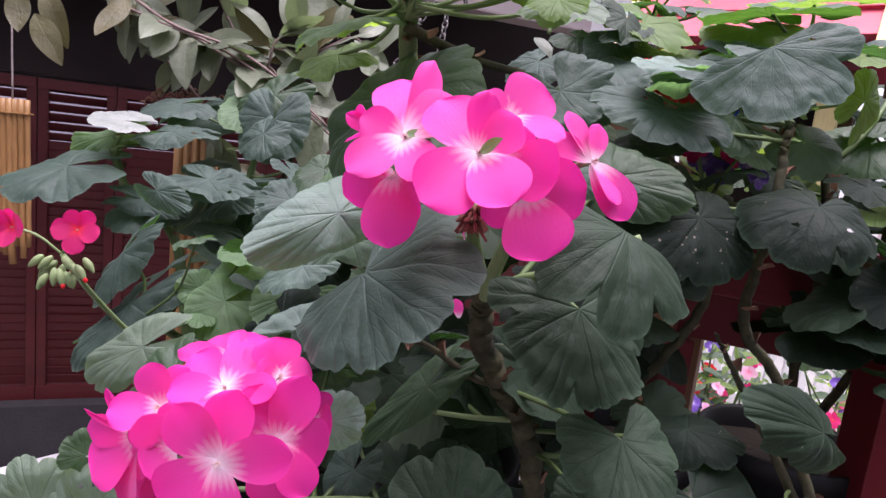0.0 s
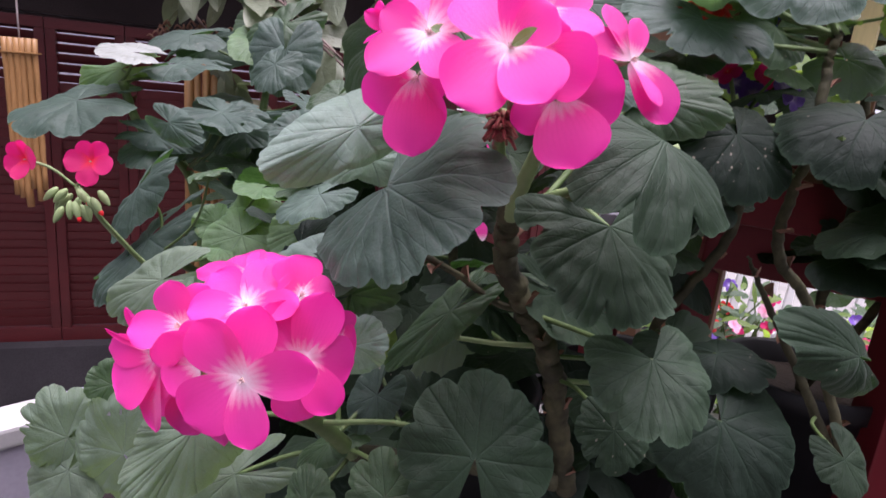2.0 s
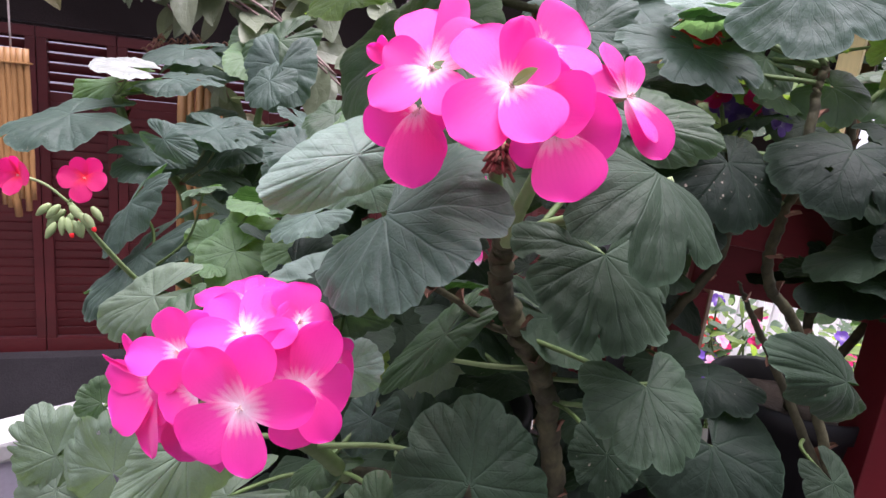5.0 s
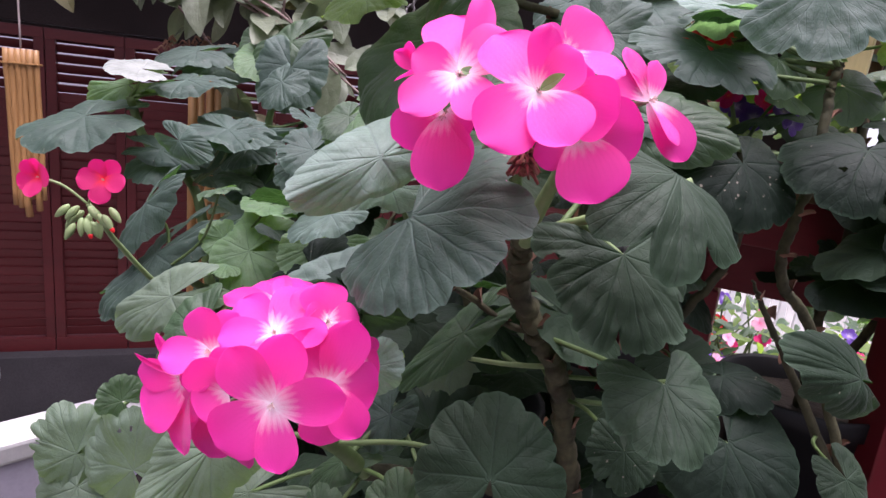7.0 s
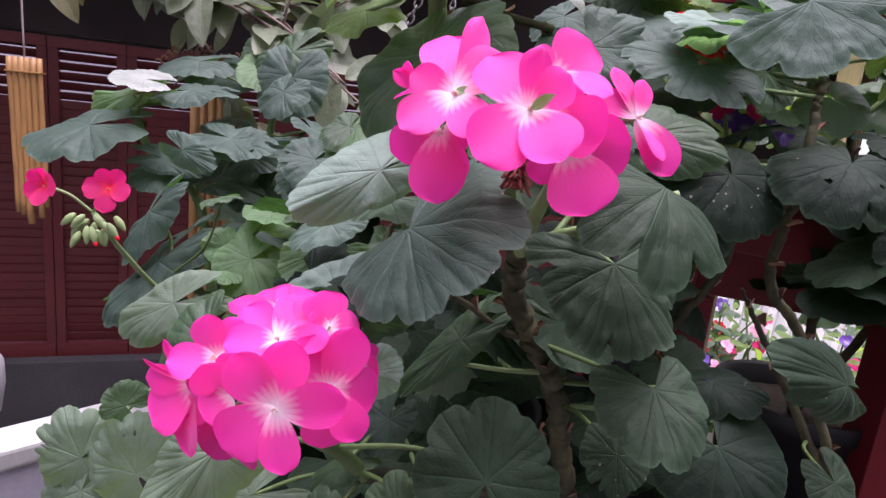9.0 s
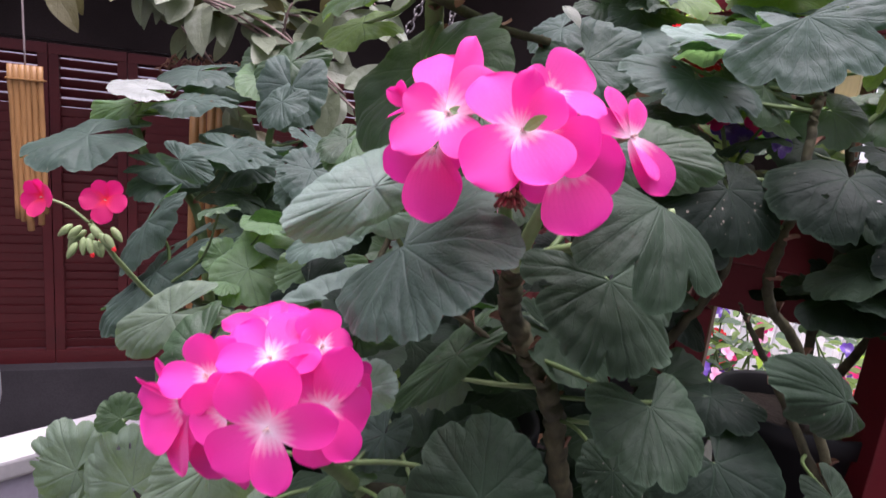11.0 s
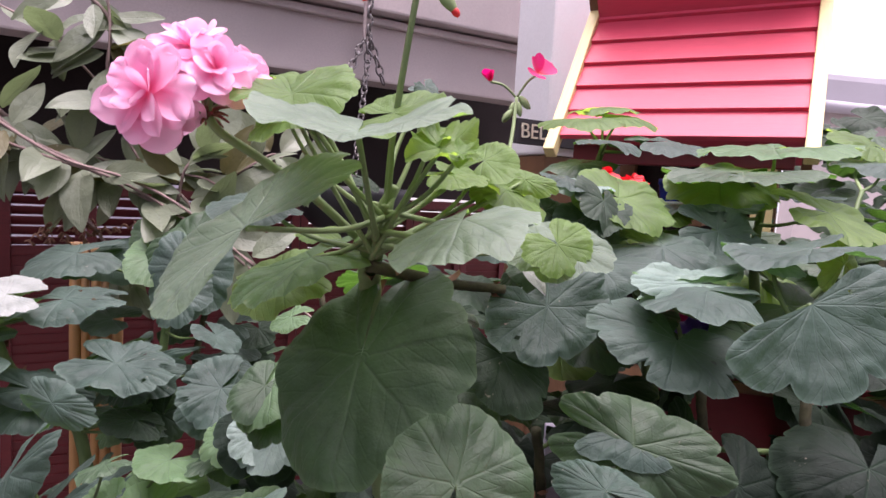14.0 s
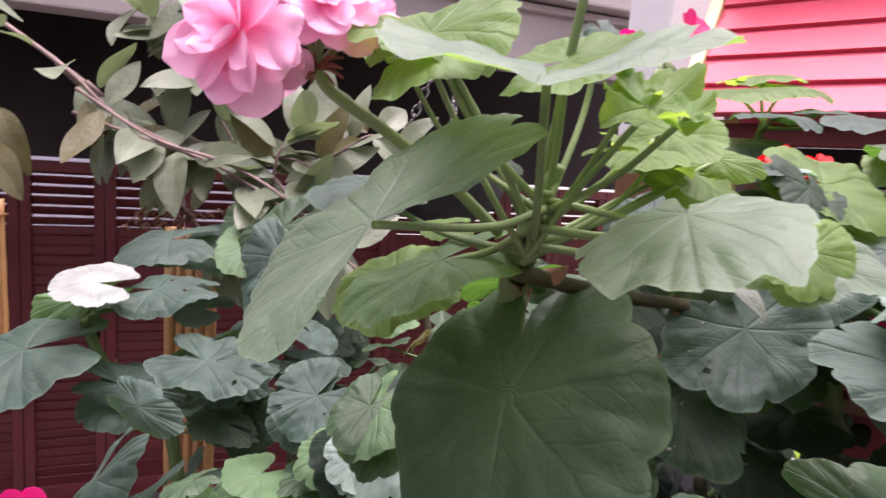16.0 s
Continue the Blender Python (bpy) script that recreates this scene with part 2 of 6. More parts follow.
MAGENTA = petal_material("petal_magenta", (1.0, 0.033, 0.43), (1.0, 0.90, 0.97), (0.70, 0.008, 0.20), 0.42, reach=0.21)
MAGENTA_DEEP = petal_material("petal_deep_magenta", (0.85, 0.008, 0.20), (0.9, 0.02, 0.03), (0.5, 0.0, 0.08), reach=0.2)
# the deeper heart puts the shade between double petals into the colour
PINK = petal_material("petal_pale_pink", (1.0, 0.55, 0.76), (0.95, 0.22, 0.46), (0.97, 0.42, 0.62), 0.42, reach=0.42)
SCARLET = petal_material("petal_scarlet", (0.8, 0.012, 0.018), (0.8, 0.03, 0.03), (0.5, 0.0, 0.0), 0.3)
PURPLE = petal_material("petal_purple", (0.12, 0.04, 0.35), (0.5, 0.4, 0.7), (0.1, 0.02, 0.2), 0.3)
STEM = painted("stem_green", (0.10, 0.155, 0.05), 0.55, 0.3, 120, 0.3, 0.0006, stretch=(1, 1, 0.3))
STEM_OLD = painted("stem_bark", (0.066, 0.062, 0.030), 0.85, 0.6, 200, 0.9, 0.002)
STEM_PALE = painted("stem_hairy_green", (0.19, 0.26, 0.11), 0.6, 0.2, 120, 0.3, 0.0005)
TWIG = painted("twig_brown", (0.25, 0.17, 0.155), 0.75, 0.35, 140, 0.5, 0.0008)
DRY = painted("dry_scale", (0.26, 0.13, 0.085), 0.85, 0.4, 150, 0.4, 0.0006)
DRY_RED = painted("dried_flower", (0.27, 0.085, 0.065), 0.85, 0.4, 150, 0.4, 0.0006)
BUD = painted("bud_green", (0.24, 0.32, 0.14), 0.6, 0.25, 200, 0.3, 0.0005)
CREAM = painted("stamen_cream", (0.70, 0.45, 0.45), 0.6, 0.15, 200, 0.1, 0.0002)
# red taken darker: the stand's shade behind the plants is put into the colour
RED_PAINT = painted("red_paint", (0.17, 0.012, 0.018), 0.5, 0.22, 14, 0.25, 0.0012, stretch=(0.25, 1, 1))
RED_BOARD = painted("red_board_paint", (0.60, 0.06, 0.105), 0.45, 0.16, 16, 0.25, 0.001, stretch=(0.2, 1, 1))
YELLOW_WOOD = painted("yellow_wood", (0.78, 0.62, 0.30), 0.5, 0.22, 20, 0.25, 0.001, stretch=(1, 1, 0.15))
BROWN_WOOD = painted("brown_wood", (0.20, 0.10, 0.05), 0.6, 0.3, 24, 0.3, 0.001, stretch=(1, 1, 0.15))
BLIND_WOOD = painted("blind_wood", (0.105, 0.014, 0.016), 0.45, 0.3, 20, 0.2, 0.0008, stretch=(0.2, 1, 1))
BAMBOO = painted("bamboo", (0.42, 0.22, 0.085), 0.4, 0.35, 18, 0.25, 0.0008, stretch=(1, 1, 0.12))
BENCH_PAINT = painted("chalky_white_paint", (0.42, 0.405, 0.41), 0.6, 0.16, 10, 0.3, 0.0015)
WHITE_PAINT = painted("white_paint", (0.80, 0.78, 0.79), 0.55, 0.12, 10, 0.3, 0.0015)
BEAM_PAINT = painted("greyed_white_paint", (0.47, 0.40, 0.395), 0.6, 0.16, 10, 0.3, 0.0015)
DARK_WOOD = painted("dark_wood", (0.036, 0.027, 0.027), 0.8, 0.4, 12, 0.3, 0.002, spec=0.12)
CHARCOAL = painted("charcoal_render", (0.055, 0.05, 0.055), 0.9, 0.3, 16, 0.5, 0.003, spec=0.15)
LILAC = painted("lilac_siding", (0.36, 0.33, 0.40), 0.6, 0.14, 12, 0.25, 0.001)
CONCRETE = painted("concrete", (0.22, 0.21, 0.20), 0.85, 0.3, 8, 0.5, 0.004)
POT = painted("black_plastic", (0.016, 0.016, 0.018), 0.55, 0.3, 30, 0.15, 0.0006)
SOIL = painted("soil", (0.035, 0.025, 0.018), 0.95, 0.5, 90, 0.9, 0.004)
STEEL = painted("chain_steel", (0.22, 0.20, 0.20), 0.45, 0.4, 120, 0.3, 0.0004, metal=0.8)
ROPE = painted("rope", (0.42, 0.34, 0.33), 0.9, 0.3, 200, 0.6, 0.0008)
SIGN = painted("sign_black", (0.045, 0.04, 0.045), 0.6, 0.4, 40, 0.3, 0.0006)
LETTER = painted("sign_letter_cream", (0.72, 0.64, 0.50), 0.6, 0.25, 60, 0.2, 0.0004)
ROOF_GREY = painted("lavender_grey_roof", (0.36, 0.33, 0.37), 0.6, 0.12, 6, 0.3, 0.002)
BLUE = painted("blue_glaze", (0.02, 0.05, 0.35), 0.25, 0.2, 30, 0.1, 0.0004)

# ---- mesh helpers ----
def part(name, bm, material, parent=None, label="", smooth=True):
    """Links a bmesh as one mesh object under a thing or a part."""
    me = bpy.data.meshes.new(name)
    bm.to_mesh(me)
    bm.free()
    for f in me.polygons:
        f.use_smooth = smooth
    me.materials.append(material)
    ob = new(name, me)
    if parent:
        ob.parent = parent
    if label:
        ob["label"] = label
    return ob


def meshed(name, verts, faces, material, parent=None, label="", uvs=None, smooth=True):
    me = bpy.data.meshes.new(name)
    me.from_pydata(verts, [], faces)
    if uvs:
        lay = me.uv_layers.new(name="blade")
        for loop in me.loops:
            lay.data[loop.index].uv = uvs[loop.vertex_index]
    for f in me.polygons:
        f.use_smooth = smooth
    me.materials.append(material)
    ob = new(name, me)
    if parent:
        ob.parent = parent
    if label:
        ob["label"] = label
    return ob


def thing(name, label, category, group="", kind=""):
    return tagged(new(name), label, category, group, kind)


def box_bm(size, bevel=0.002, m=None, bm=None):
    bm = bm or bmesh.new()
    made = bmesh.ops.create_cube(bm, size=1.0)["verts"]
    bmesh.ops.scale(bm, vec=size, verts=made)
    if bevel:
        edges = list({e for v in made for e in v.link_edges})
        res = bmesh.ops.bevel(bm, geom=edges, offset=min(bevel, min(size) * 0.3), segments=2, affect="EDGES", profile=0.6)
        made = list({v for v in res["verts"]} | {v for v in made if v.is_valid})
    if m is not None:
        bmesh.ops.transform(bm, matrix=m, verts=[v for v in made if v.is_valid])
    return bm


def box(name, size, m, material, parent=None, label="", bevel=0.002):
    ob = part(name, box_bm(size, bevel), material, parent, label, smooth=False)
    ob.matrix_basis = m
    return ob


def glide(pts, steps=6):
    """A smooth line through points (Catmull-Rom)."""
    pts = [Vector(p) for p in pts]
    if len(pts) < 3:
        return [pts[0].lerp(pts[-1], i / steps) for i in range(steps + 1)]
    out = []
    ext = [pts[0] * 2 - pts[1], *pts, pts[-1] * 2 - pts[-2]]
    for i in range(1, len(ext) - 2):
        a, b, c, d = ext[i - 1:i + 3]
        for k in range(steps):
            t = k / steps
            out.append(0.5 * ((2 * b) + (c - a) * t + (2 * a - 5 * b + 4 * c - d) * t * t + (3 * b - a - 3 * c + d) * t ** 3))
    out.append(pts[-1])
    return out


def tube_data(line, r0, r1, sides=8, knots=0.0, seed=0):
    verts, faces = [], []
    rng = random.Random(seed)
    up = Vector((0.3, 0.2, 0.93))
    for i, p in enumerate(line):
        d = (line[min(i + 1, len(line) - 1)] - line[max(i - 1, 0)]).normalized()
        a = d.cross(up)
        a = a.normalized() if a.length > 1e-4 else Vector((1, 0, 0))
        b = d.cross(a)
        t = i / max(1, len(line) - 1)
        r = (r0 + (r1 - r0) * t) * (1 + knots * (0.5 * math.sin(i * 2.1 + seed) + rng.uniform(-0.4, 0.6)))
        for k in range(sides):
            w = 2 * math.pi * k / sides
            verts.append(p + (a * math.cos(w) + b * math.sin(w)) * r)
    for i in range(len(line) - 1):
        for k in range(sides):
            j = (k + 1) % sides
            faces.append((i * sides + k, i * sides + j, (i + 1) * sides + j, (i + 1) * sides + k))
    faces.append(tuple(range(sides))[::-1])
    faces.append(tuple((len(line) - 1) * sides + k for k in range(sides)))
    return verts, faces


def tube(name, pts, r0, r1, material, parent=None, label="", sides=8, steps=6, knots=0.0, seed=0):
    v, f = tube_data(glide(pts, steps), r0, r1, sides, knots, seed)
    return meshed(name, v, f, material, parent, label)


# ---- plant kit ----
def blade_pose(at, tip, up):
    """The frame of a leaf: y towards its tip, z out of its upper side."""
    y = Vector(tip).normalized()
    z = Vector(up)
    z = (z - y * z.dot(y)).normalized()
    x = y.cross(z)
    return Matrix.Translation(at) @ Matrix((x, y, z)).transposed().to_4x4()


def smooth(x, lo, hi):
    t = min(1.0, max(0.0, (x - lo) / (hi - lo)))
    return t * t * (3 - 2 * t)


def geranium_blade(size, wide, cup, fold, ruffle, seed, lobes=7, gap=0.30, rings=12, bites=0, wing=0.0, bend=0.0, holes=0, cleft=1.0):
    """A round leaf with shallow scalloped lobes, sunken veins and a notch at its stalk; wing and bend curve it across and along."""
    rng = random.Random(seed)
    if holes:
        rings = 26
    near = rings > 9
    n = lobes * (40 if holes else 32 if near else 18)
    ph = [rng.uniform(-1, 1) for _ in range(14)]
    teeth = lobes * (4 if rng.random() < 0.4 else 3)
    lop = rng.uniform(-0.06, 0.06)
    start, end = -math.pi + gap, math.pi - gap
    verts, uvs, faces = [(0, 0, 0)], [(0.5, 0.0)], []
    rim = []
    for i in range(n + 1):
        q = i / n
        a = start + (end - start) * q
        k = min(q, 0.9999) * lobes
        f = k - int(k)
        scallop = abs(math.sin(math.pi * teeth * (q + 0.005 * math.sin(11 * q + ph[3] * 5)))) ** 0.75
        deep = (0.075 + 0.05 * ph[int(k + 0.5) % 10]) * cleft
        edge = 1.0 - deep * (1 - math.sin(math.pi * f)) ** 2.2 + (0.024 + 0.016 * ph[int(q * 13) % 13]) * (scallop - 0.7) + 0.06 * ph[int(k)] * math.sin(math.pi * f)
        edge *= 1 - 0.08 * smooth(abs(a), 2.2, 3.1) + lop * math.sin(a)
        edge *= 1 - 0.30 * max(0.0, 1 - min(q, 1 - q) / 0.06) ** 2
        for b in range(bites):
            c = abs(q - (0.15 + 0.7 * abs(ph[b + 2])))
            edge *= 1 - (0.22 + 0.06 * math.sin(q * 300)) * math.exp(-(c / (0.014 + 0.01 * abs(ph[b]))) ** 4)
        off = abs(f - 0.5)
        vein = math.sin(math.pi * off) ** 0.65 - 0.6
        branch = math.sin(math.pi / 2 * min(1.0, abs(off - 0.26) / 0.24)) ** 0.7 - 0.6
        rim.append((q, a, edge, vein * (1 + 0.5 * ph[int(k + 0.5) % 12]), branch))
    for j in range(1, rings + 1):
        s = j / rings
        for q, a, edge, vein, branch in rim:
            r = s * (1 + (edge - 1) * s ** 2.5)
            x, y = r * math.sin(a) * wide, r * math.cos(a)
            z = cup * r * r + fold * abs(x) * (1 - 0.3 * r) + wing * x * x + bend * y * abs(y)
            z += 0.048 * vein * r * (1 - 0.35 * r) + 0.030 * branch * smooth(r, 0.35, 0.8)
            z += ruffle * r ** 2.4 * (0.6 * math.sin(a * 3 + ph[0] * 3) + 0.5 * math.sin(a * 5 + ph[1] * 3) + 0.35 * math.sin(a * 9 + ph[2] * 3))
            z += 0.11 * r * noise.noise(Vector((x * 1.7 + seed, y * 1.7, seed * 0.37))) + 0.03 * r * noise.noise(Vector((x * 5.5, y * 5.5 + seed, seed * 0.7)))
            z -= 0.04 * smooth(s, 0.8, 1.0)
            if gap < 0.15:
                z += 0.05 * smooth(abs(a), 2.2, 3.1) * r * (1 if a > 0 else -1)
            verts.append((x * size, y * size, z * size))
            uvs.append((q, s))
    for i in range(n):
        faces.append((0, 2 + i, 1 + i))
    w = n + 1
    gone = []
    for _ in range(holes):
        a, d = rng.uniform(-2.3, 2.3), rng.uniform(0.4, 0.85) * size
        gone.append((d * math.sin(a) * wide, d * math.cos(a), rng.uniform(0.03, 0.06) * size))
    for j in range(rings - 1):
        for i in range(n):
            a = 1 + j * w + i
            if not any(math.hypot(verts[a][0] - cx, (verts[a][1] - cy) * 1.3) < rr for cx, cy, rr in gone):
                faces.append((a, a + 1, a + w + 1, a + w))
    return verts, faces, uvs


STEMS = {}
NODES = {}


def plant(key, name, label, lines, pot=None):
    """A plant's root object with its stems; each line: (points, thick radius, thin radius, material)."""
    root = thing(name, label, "potted plant" if pot else "plant")
    STEMS[key] = (root, [])
    grow(key, lines)
    return root


def grow(key, lines):
    """Adds stems to a plant."""
    root = STEMS[key][0]
    for pts, r0, r1, material in lines:
        line = glide(pts, 12)
        wob = random.Random(len(pts) * 7 + int(r0 * 1e5))
        if material is STEM_OLD:
            line = [p + Vector((wob.gauss(0, 0.07), wob.gauss(0, 0.07), 0)) * r0 * 2 for p in line]
        v, f = tube_data(line, r0, r1, 12, 0.05 if material is STEM_OLD else 0.05, len(STEMS[key][1]) + 3)
        meshed("stem", v, f, material, root)
        STEMS[key][1].extend(line)
        rng = random.Random(len(line))
        if material is STEM_OLD or r0 > 0.006:
            for k in range(3, len(line) - 2, 9):
                scale_leaf(line[k], (line[k + 1] - line[k]).normalized(), r0, root, rng)


def scale_leaf(at, along, r, root, rng):
    """A dry brown scale that clasps the stem at a joint."""
    side = along.cross(Vector((rng.uniform(-1, 1), rng.uniform(-1, 0.2), rng.uniform(-0.3, 0.3)))).normalized()
    verts, faces = [], []
    for i in range(5):
        for k in range(4):
            s, w = i / 4, (k / 3 - 0.5)
            verts.append((w * 0.009 * (1 - s * s * 0.8), s * 0.008, 0.002 * s * s - 0.010 * w * w))
    for i in range(4):
        for k in range(3):
            a = i * 4 + k
            faces.append((a, a + 1, a + 5, a + 4))
    ob = meshed("dry_scale", verts, faces, DRY, root)
    ob.matrix_basis = blade_pose(at + side * r * 0.9, along * 0.8 + side * 0.5, side)


def leaf(key, at, tip, up, size, wide=1.0, material=None, cup=-0.12, fold=0.0, ruffle=0.06, seed=1, lobes=7, gap=0.30, bites=0, stalk=0.13, wing=0.0, bend=0.0, holes=0, rings=12, cleft=1.0):
    root, line = STEMS[key]
    v, f, uv = geranium_blade(size, wide, cup, fold, ruffle, seed, lobes, gap, rings, bites, wing, bend, holes, cleft)
    ob = meshed("leaf", v, f, material or LEAF_MID, root, "", uv)
    ob.matrix_basis = blade_pose(at, tip, up)
    if stalk:
        c = Vector(at)
        if key in NODES:
            lower, upper = NODES[key]
            base = lower.lerp(upper, (seed * 0.37) % 1.0)
        else:
            base = min(line, key=lambda p: (p - c).length + 1.2 * max(0.0, p.z - c.z + 0.01) + (0.03 if (p - c).length < 0.02 else 0))
        if 0.008 < (base - c).length < stalk:
            inv = ob.matrix_basis.inverted()
            under = c - Vector(up).normalized() * 0.35 * (base - c).length - Vector(tip).normalized() * 0.1 * size
            mid = base.lerp(under, 0.55) + Vector((0, 0, 0.1 * (base - c).length))
            pts = [inv @ p for p in glide([base, mid, c - Vector(up).normalized() * 0.0012], 7)]
            pv, pf = tube_data(pts, 0.0018 * (0.7 + size * 6), 0.0013 * (0.7 + size * 6), 7)
            meshed("petiole", pv, pf, STEM_PALE if key == "U" or material is LEAF_LIGHT else STEM, ob)
    return ob


def petal_data(length, width, curl, wave, seed, notch=0.015):
    rng = random.Random(seed)
    p1, p2 = rng.uniform(0, 6), rng.uniform(0, 6)
    rows, cols = 11, 8
    verts, faces, uvs = [], [], []
    for i in range(rows + 1):
        s = math.sin(i / rows * math.pi / 2) ** 1.1
        half = width * 0.5 * (0.16 + 0.84 * math.sin(min(1.0, s ** 0.75 * 1.15) * math.pi * 0.5) ** 1.05)
        half *= math.sqrt(max(0.0, 1 - max(0.0, (s - 0.5) / 0.512) ** 2.6))
        for k in range(cols + 1):
            c = k / cols * 2 - 1
            x = half * c
            y = length * (s - 0.03 * s ** 5 * c * c)
            z = length * (curl * s * s + 0.10 * c * c * s * (1 - s) * 2 + wave * s * s * min(1.0, half / (0.4 * width)) * (math.sin(2.6 * c + p1) * 0.6 + math.sin(4.5 * c + p2) * 0.15))
            verts.append((x, y, z))
            uvs.append((c * 0.5 + 0.5, s))
    for i in range(rows):
        for k in range(cols):
            a = i * (cols + 1) + k
            faces.append((a, a + 1, a + cols + 2, a + cols + 1))
    return verts, faces, uvs


PETALS = {}


PETAL_SHAPES = ((1.0, 0.86, -0.10, 0.05), (1.0, 0.98, -0.16, 0.07), (1.0, 0.84, 0.02, 0.06), (0.95, 0.92, -0.28, 0.08), (0.9, 0.62, 0.25, 0.06), (1.0, 0.62, -0.12, 0.13), (0.95, 0.70, 0.15, 0.15), (1.0, 0.38, 0.0, 0.08))


def petal(parent, m, material, kind, size, width=0.0):
    """Petals of one kind share a mesh; kind: 0 to 7; width: of its broadest part."""
    key = (material.name, kind)
    if key not in PETALS:
        v, f, uv = petal_data(*PETAL_SHAPES[kind], seed=kind * 7 + 3)
        ob = meshed("petal", v, f, material, parent, "", uv)
        PETALS[key] = ob.data
    else:
        ob = new("petal", PETALS[key])
        ob.parent = parent
    broad = width * 1.12 / PETAL_SHAPES[kind][1] if width else size
    ob.matrix_basis = m @ Matrix.Diagonal((broad, size, size, 1))
    return ob


def facing(at, normal, roll=0.0):
    z = Vector(normal).normalized()
    x = Vector((0, 0, 1)).cross(z)
    x = x.normalized() if x.length > 1e-3 else Vector((1, 0, 0))
    y = z.cross(x)
    return Matrix.Translation(at) @ Matrix((x, y, z)).transposed().to_4x4() @ pose(0, 0, 0, 0, 0, roll)


def stamens(parent, m, size):
    rng = random.Random(5)
    verts, faces = [], []
    for k in range(7):
        a = k * 0.9
        end = Vector((math.cos(a) * 0.055, math.sin(a) * 0.045, 0.13 + rng.uniform(-0.04, 0.04)))
        v, f = tube_data(glide([(0, 0, -0.02), end * 0.5 + Vector((0, 0, 0.04)), end], 3), 0.006, 0.010, 5)
        faces += [tuple(i + len(verts) for i in q) for q in f]
        verts += v
    ob = meshed("stamen_tuft", verts, faces, CREAM, parent)
    ob.matrix_basis = m @ Matrix.Diagonal((size, size, size, 1))


def floret(head, at, normal, size, roll=0, material=None, open_up=16, seed=1, count=5, stalk_from=None, petals=None):
    """Five broad petals round a pale heart: two above, three below; petals: rows of turn, length, kind, lift, twist, width."""
    rng = random.Random(seed)
    m = facing(at, normal, roll)
    material = material or MAGENTA
    if petals is None:
        petals = []
        for k, a in enumerate([28, -28, 98, -98, 180][:count]):
            kind = (2 if k < 2 else 1) if rng.random() < 0.75 else rng.choice((0, 3))
            petals.append((a + rng.uniform(-7, 7), size * (0.94 if k < 2 else 1.04) * rng.uniform(0.94, 1.06), kind, open_up + rng.uniform(-9, 9), rng.uniform(-10, 10), 0.0))
    for k, (a, length, kind, lift, twist, width) in enumerate(petals):
        petal(head, m @ pose(0, 0, 0.0004 * k, 0, 0, a) @ pose(0, 0.02 * size, 0, lift, twist, 0), material, kind, length, width)
    if count == 5:
        stamens(head, m, size)
    if stalk_from is not None:
        c = Vector(at)
        b = Vector(stalk_from)
        v, f = tube_data(glide([b, b.lerp(c, 0.5) + Vector((0, 0, 0.004)), c], 5), 0.0011, 0.0013, 6)
        meshed("pedicel", v, f, STEM_PALE, head)


def double_floret(head, at, normal, size, material, seed, stalk_from=None):
    """A full floret: three rounds of ruffled petals."""
    rng = random.Random(seed)
    m = facing(at, normal, rng.uniform(0, 60))
    for ring, (count, lift, s) in enumerate(((8, -6, 1.08), (7, 16, 0.96), (5, 40, 0.78), (3, 62, 0.58))):
        for k in range(count):
            a = 360 / count * k + ring * 27 + rng.uniform(-9, 9)
            pm = m @ pose(0, 0, 0.0008 * ring, 0, 0, a) @ pose(0, 0.02 * size, 0, lift + rng.uniform(-10, 10), rng.uniform(-16, 16), 0)
            petal(head, pm, material, rng.choice((5, 6, 0, 5, 4)), size * s * rng.uniform(0.88, 1.08))
    if stalk_from is not None:
        c, b = Vector(at), Vector(stalk_from)
        v, f = tube_data(glide([b, b.lerp(c, 0.5), c], 4), 0.0013, 0.0015, 6)
        meshed("pedicel", v, f, STEM_PALE, head)


def flower_head(key, line, radius, material=None):
    """The flower stalk of a plant, which carries its florets."""
    root = STEMS[key][0]
    v, f = tube_data(glide(line, 8), radius, radius * 0.85, 8)
    return meshed("flower_head", v, f, material or STEM, root)


def bud(head, at, along, size, tip=None):
    """A closed green bud; tip: the colour that shows at its end."""
    bm = bmesh.new()
    bmesh.ops.create_uvsphere(bm, u_segments=9, v_segments=8, radius=1)
    for vert in bm.verts:
        k = 1 - 0.35 * max(0, vert.co.z)
        vert.co = Vector((vert.co.x * 0.42 * k, vert.co.y * 0.42 * k, vert.co.z))
    bmesh.ops.scale(bm, vec=(size, size, size), verts=bm.verts)
    ob = part("bud", bm, BUD, head)
    z = Vector(along).normalized()
    ob.matrix_basis = Matrix.Translation(at) @ z.to_track_quat("Z", "Y").to_matrix().to_4x4()
    if tip:
        bm = bmesh.new()
        bmesh.ops.create_uvsphere(bm, u_segments=8, v_segments=6, radius=size * 0.24)
        for vert in bm.verts:
            vert.co.z *= 1.5
        ob2 = part("bud_tip", bm, tip, head)
        ob2.matrix_basis = Matrix.Translation(Vector(at) + z * size * 0.85) @ z.to_track_quat("Z", "Y").to_matrix().to_4x4()


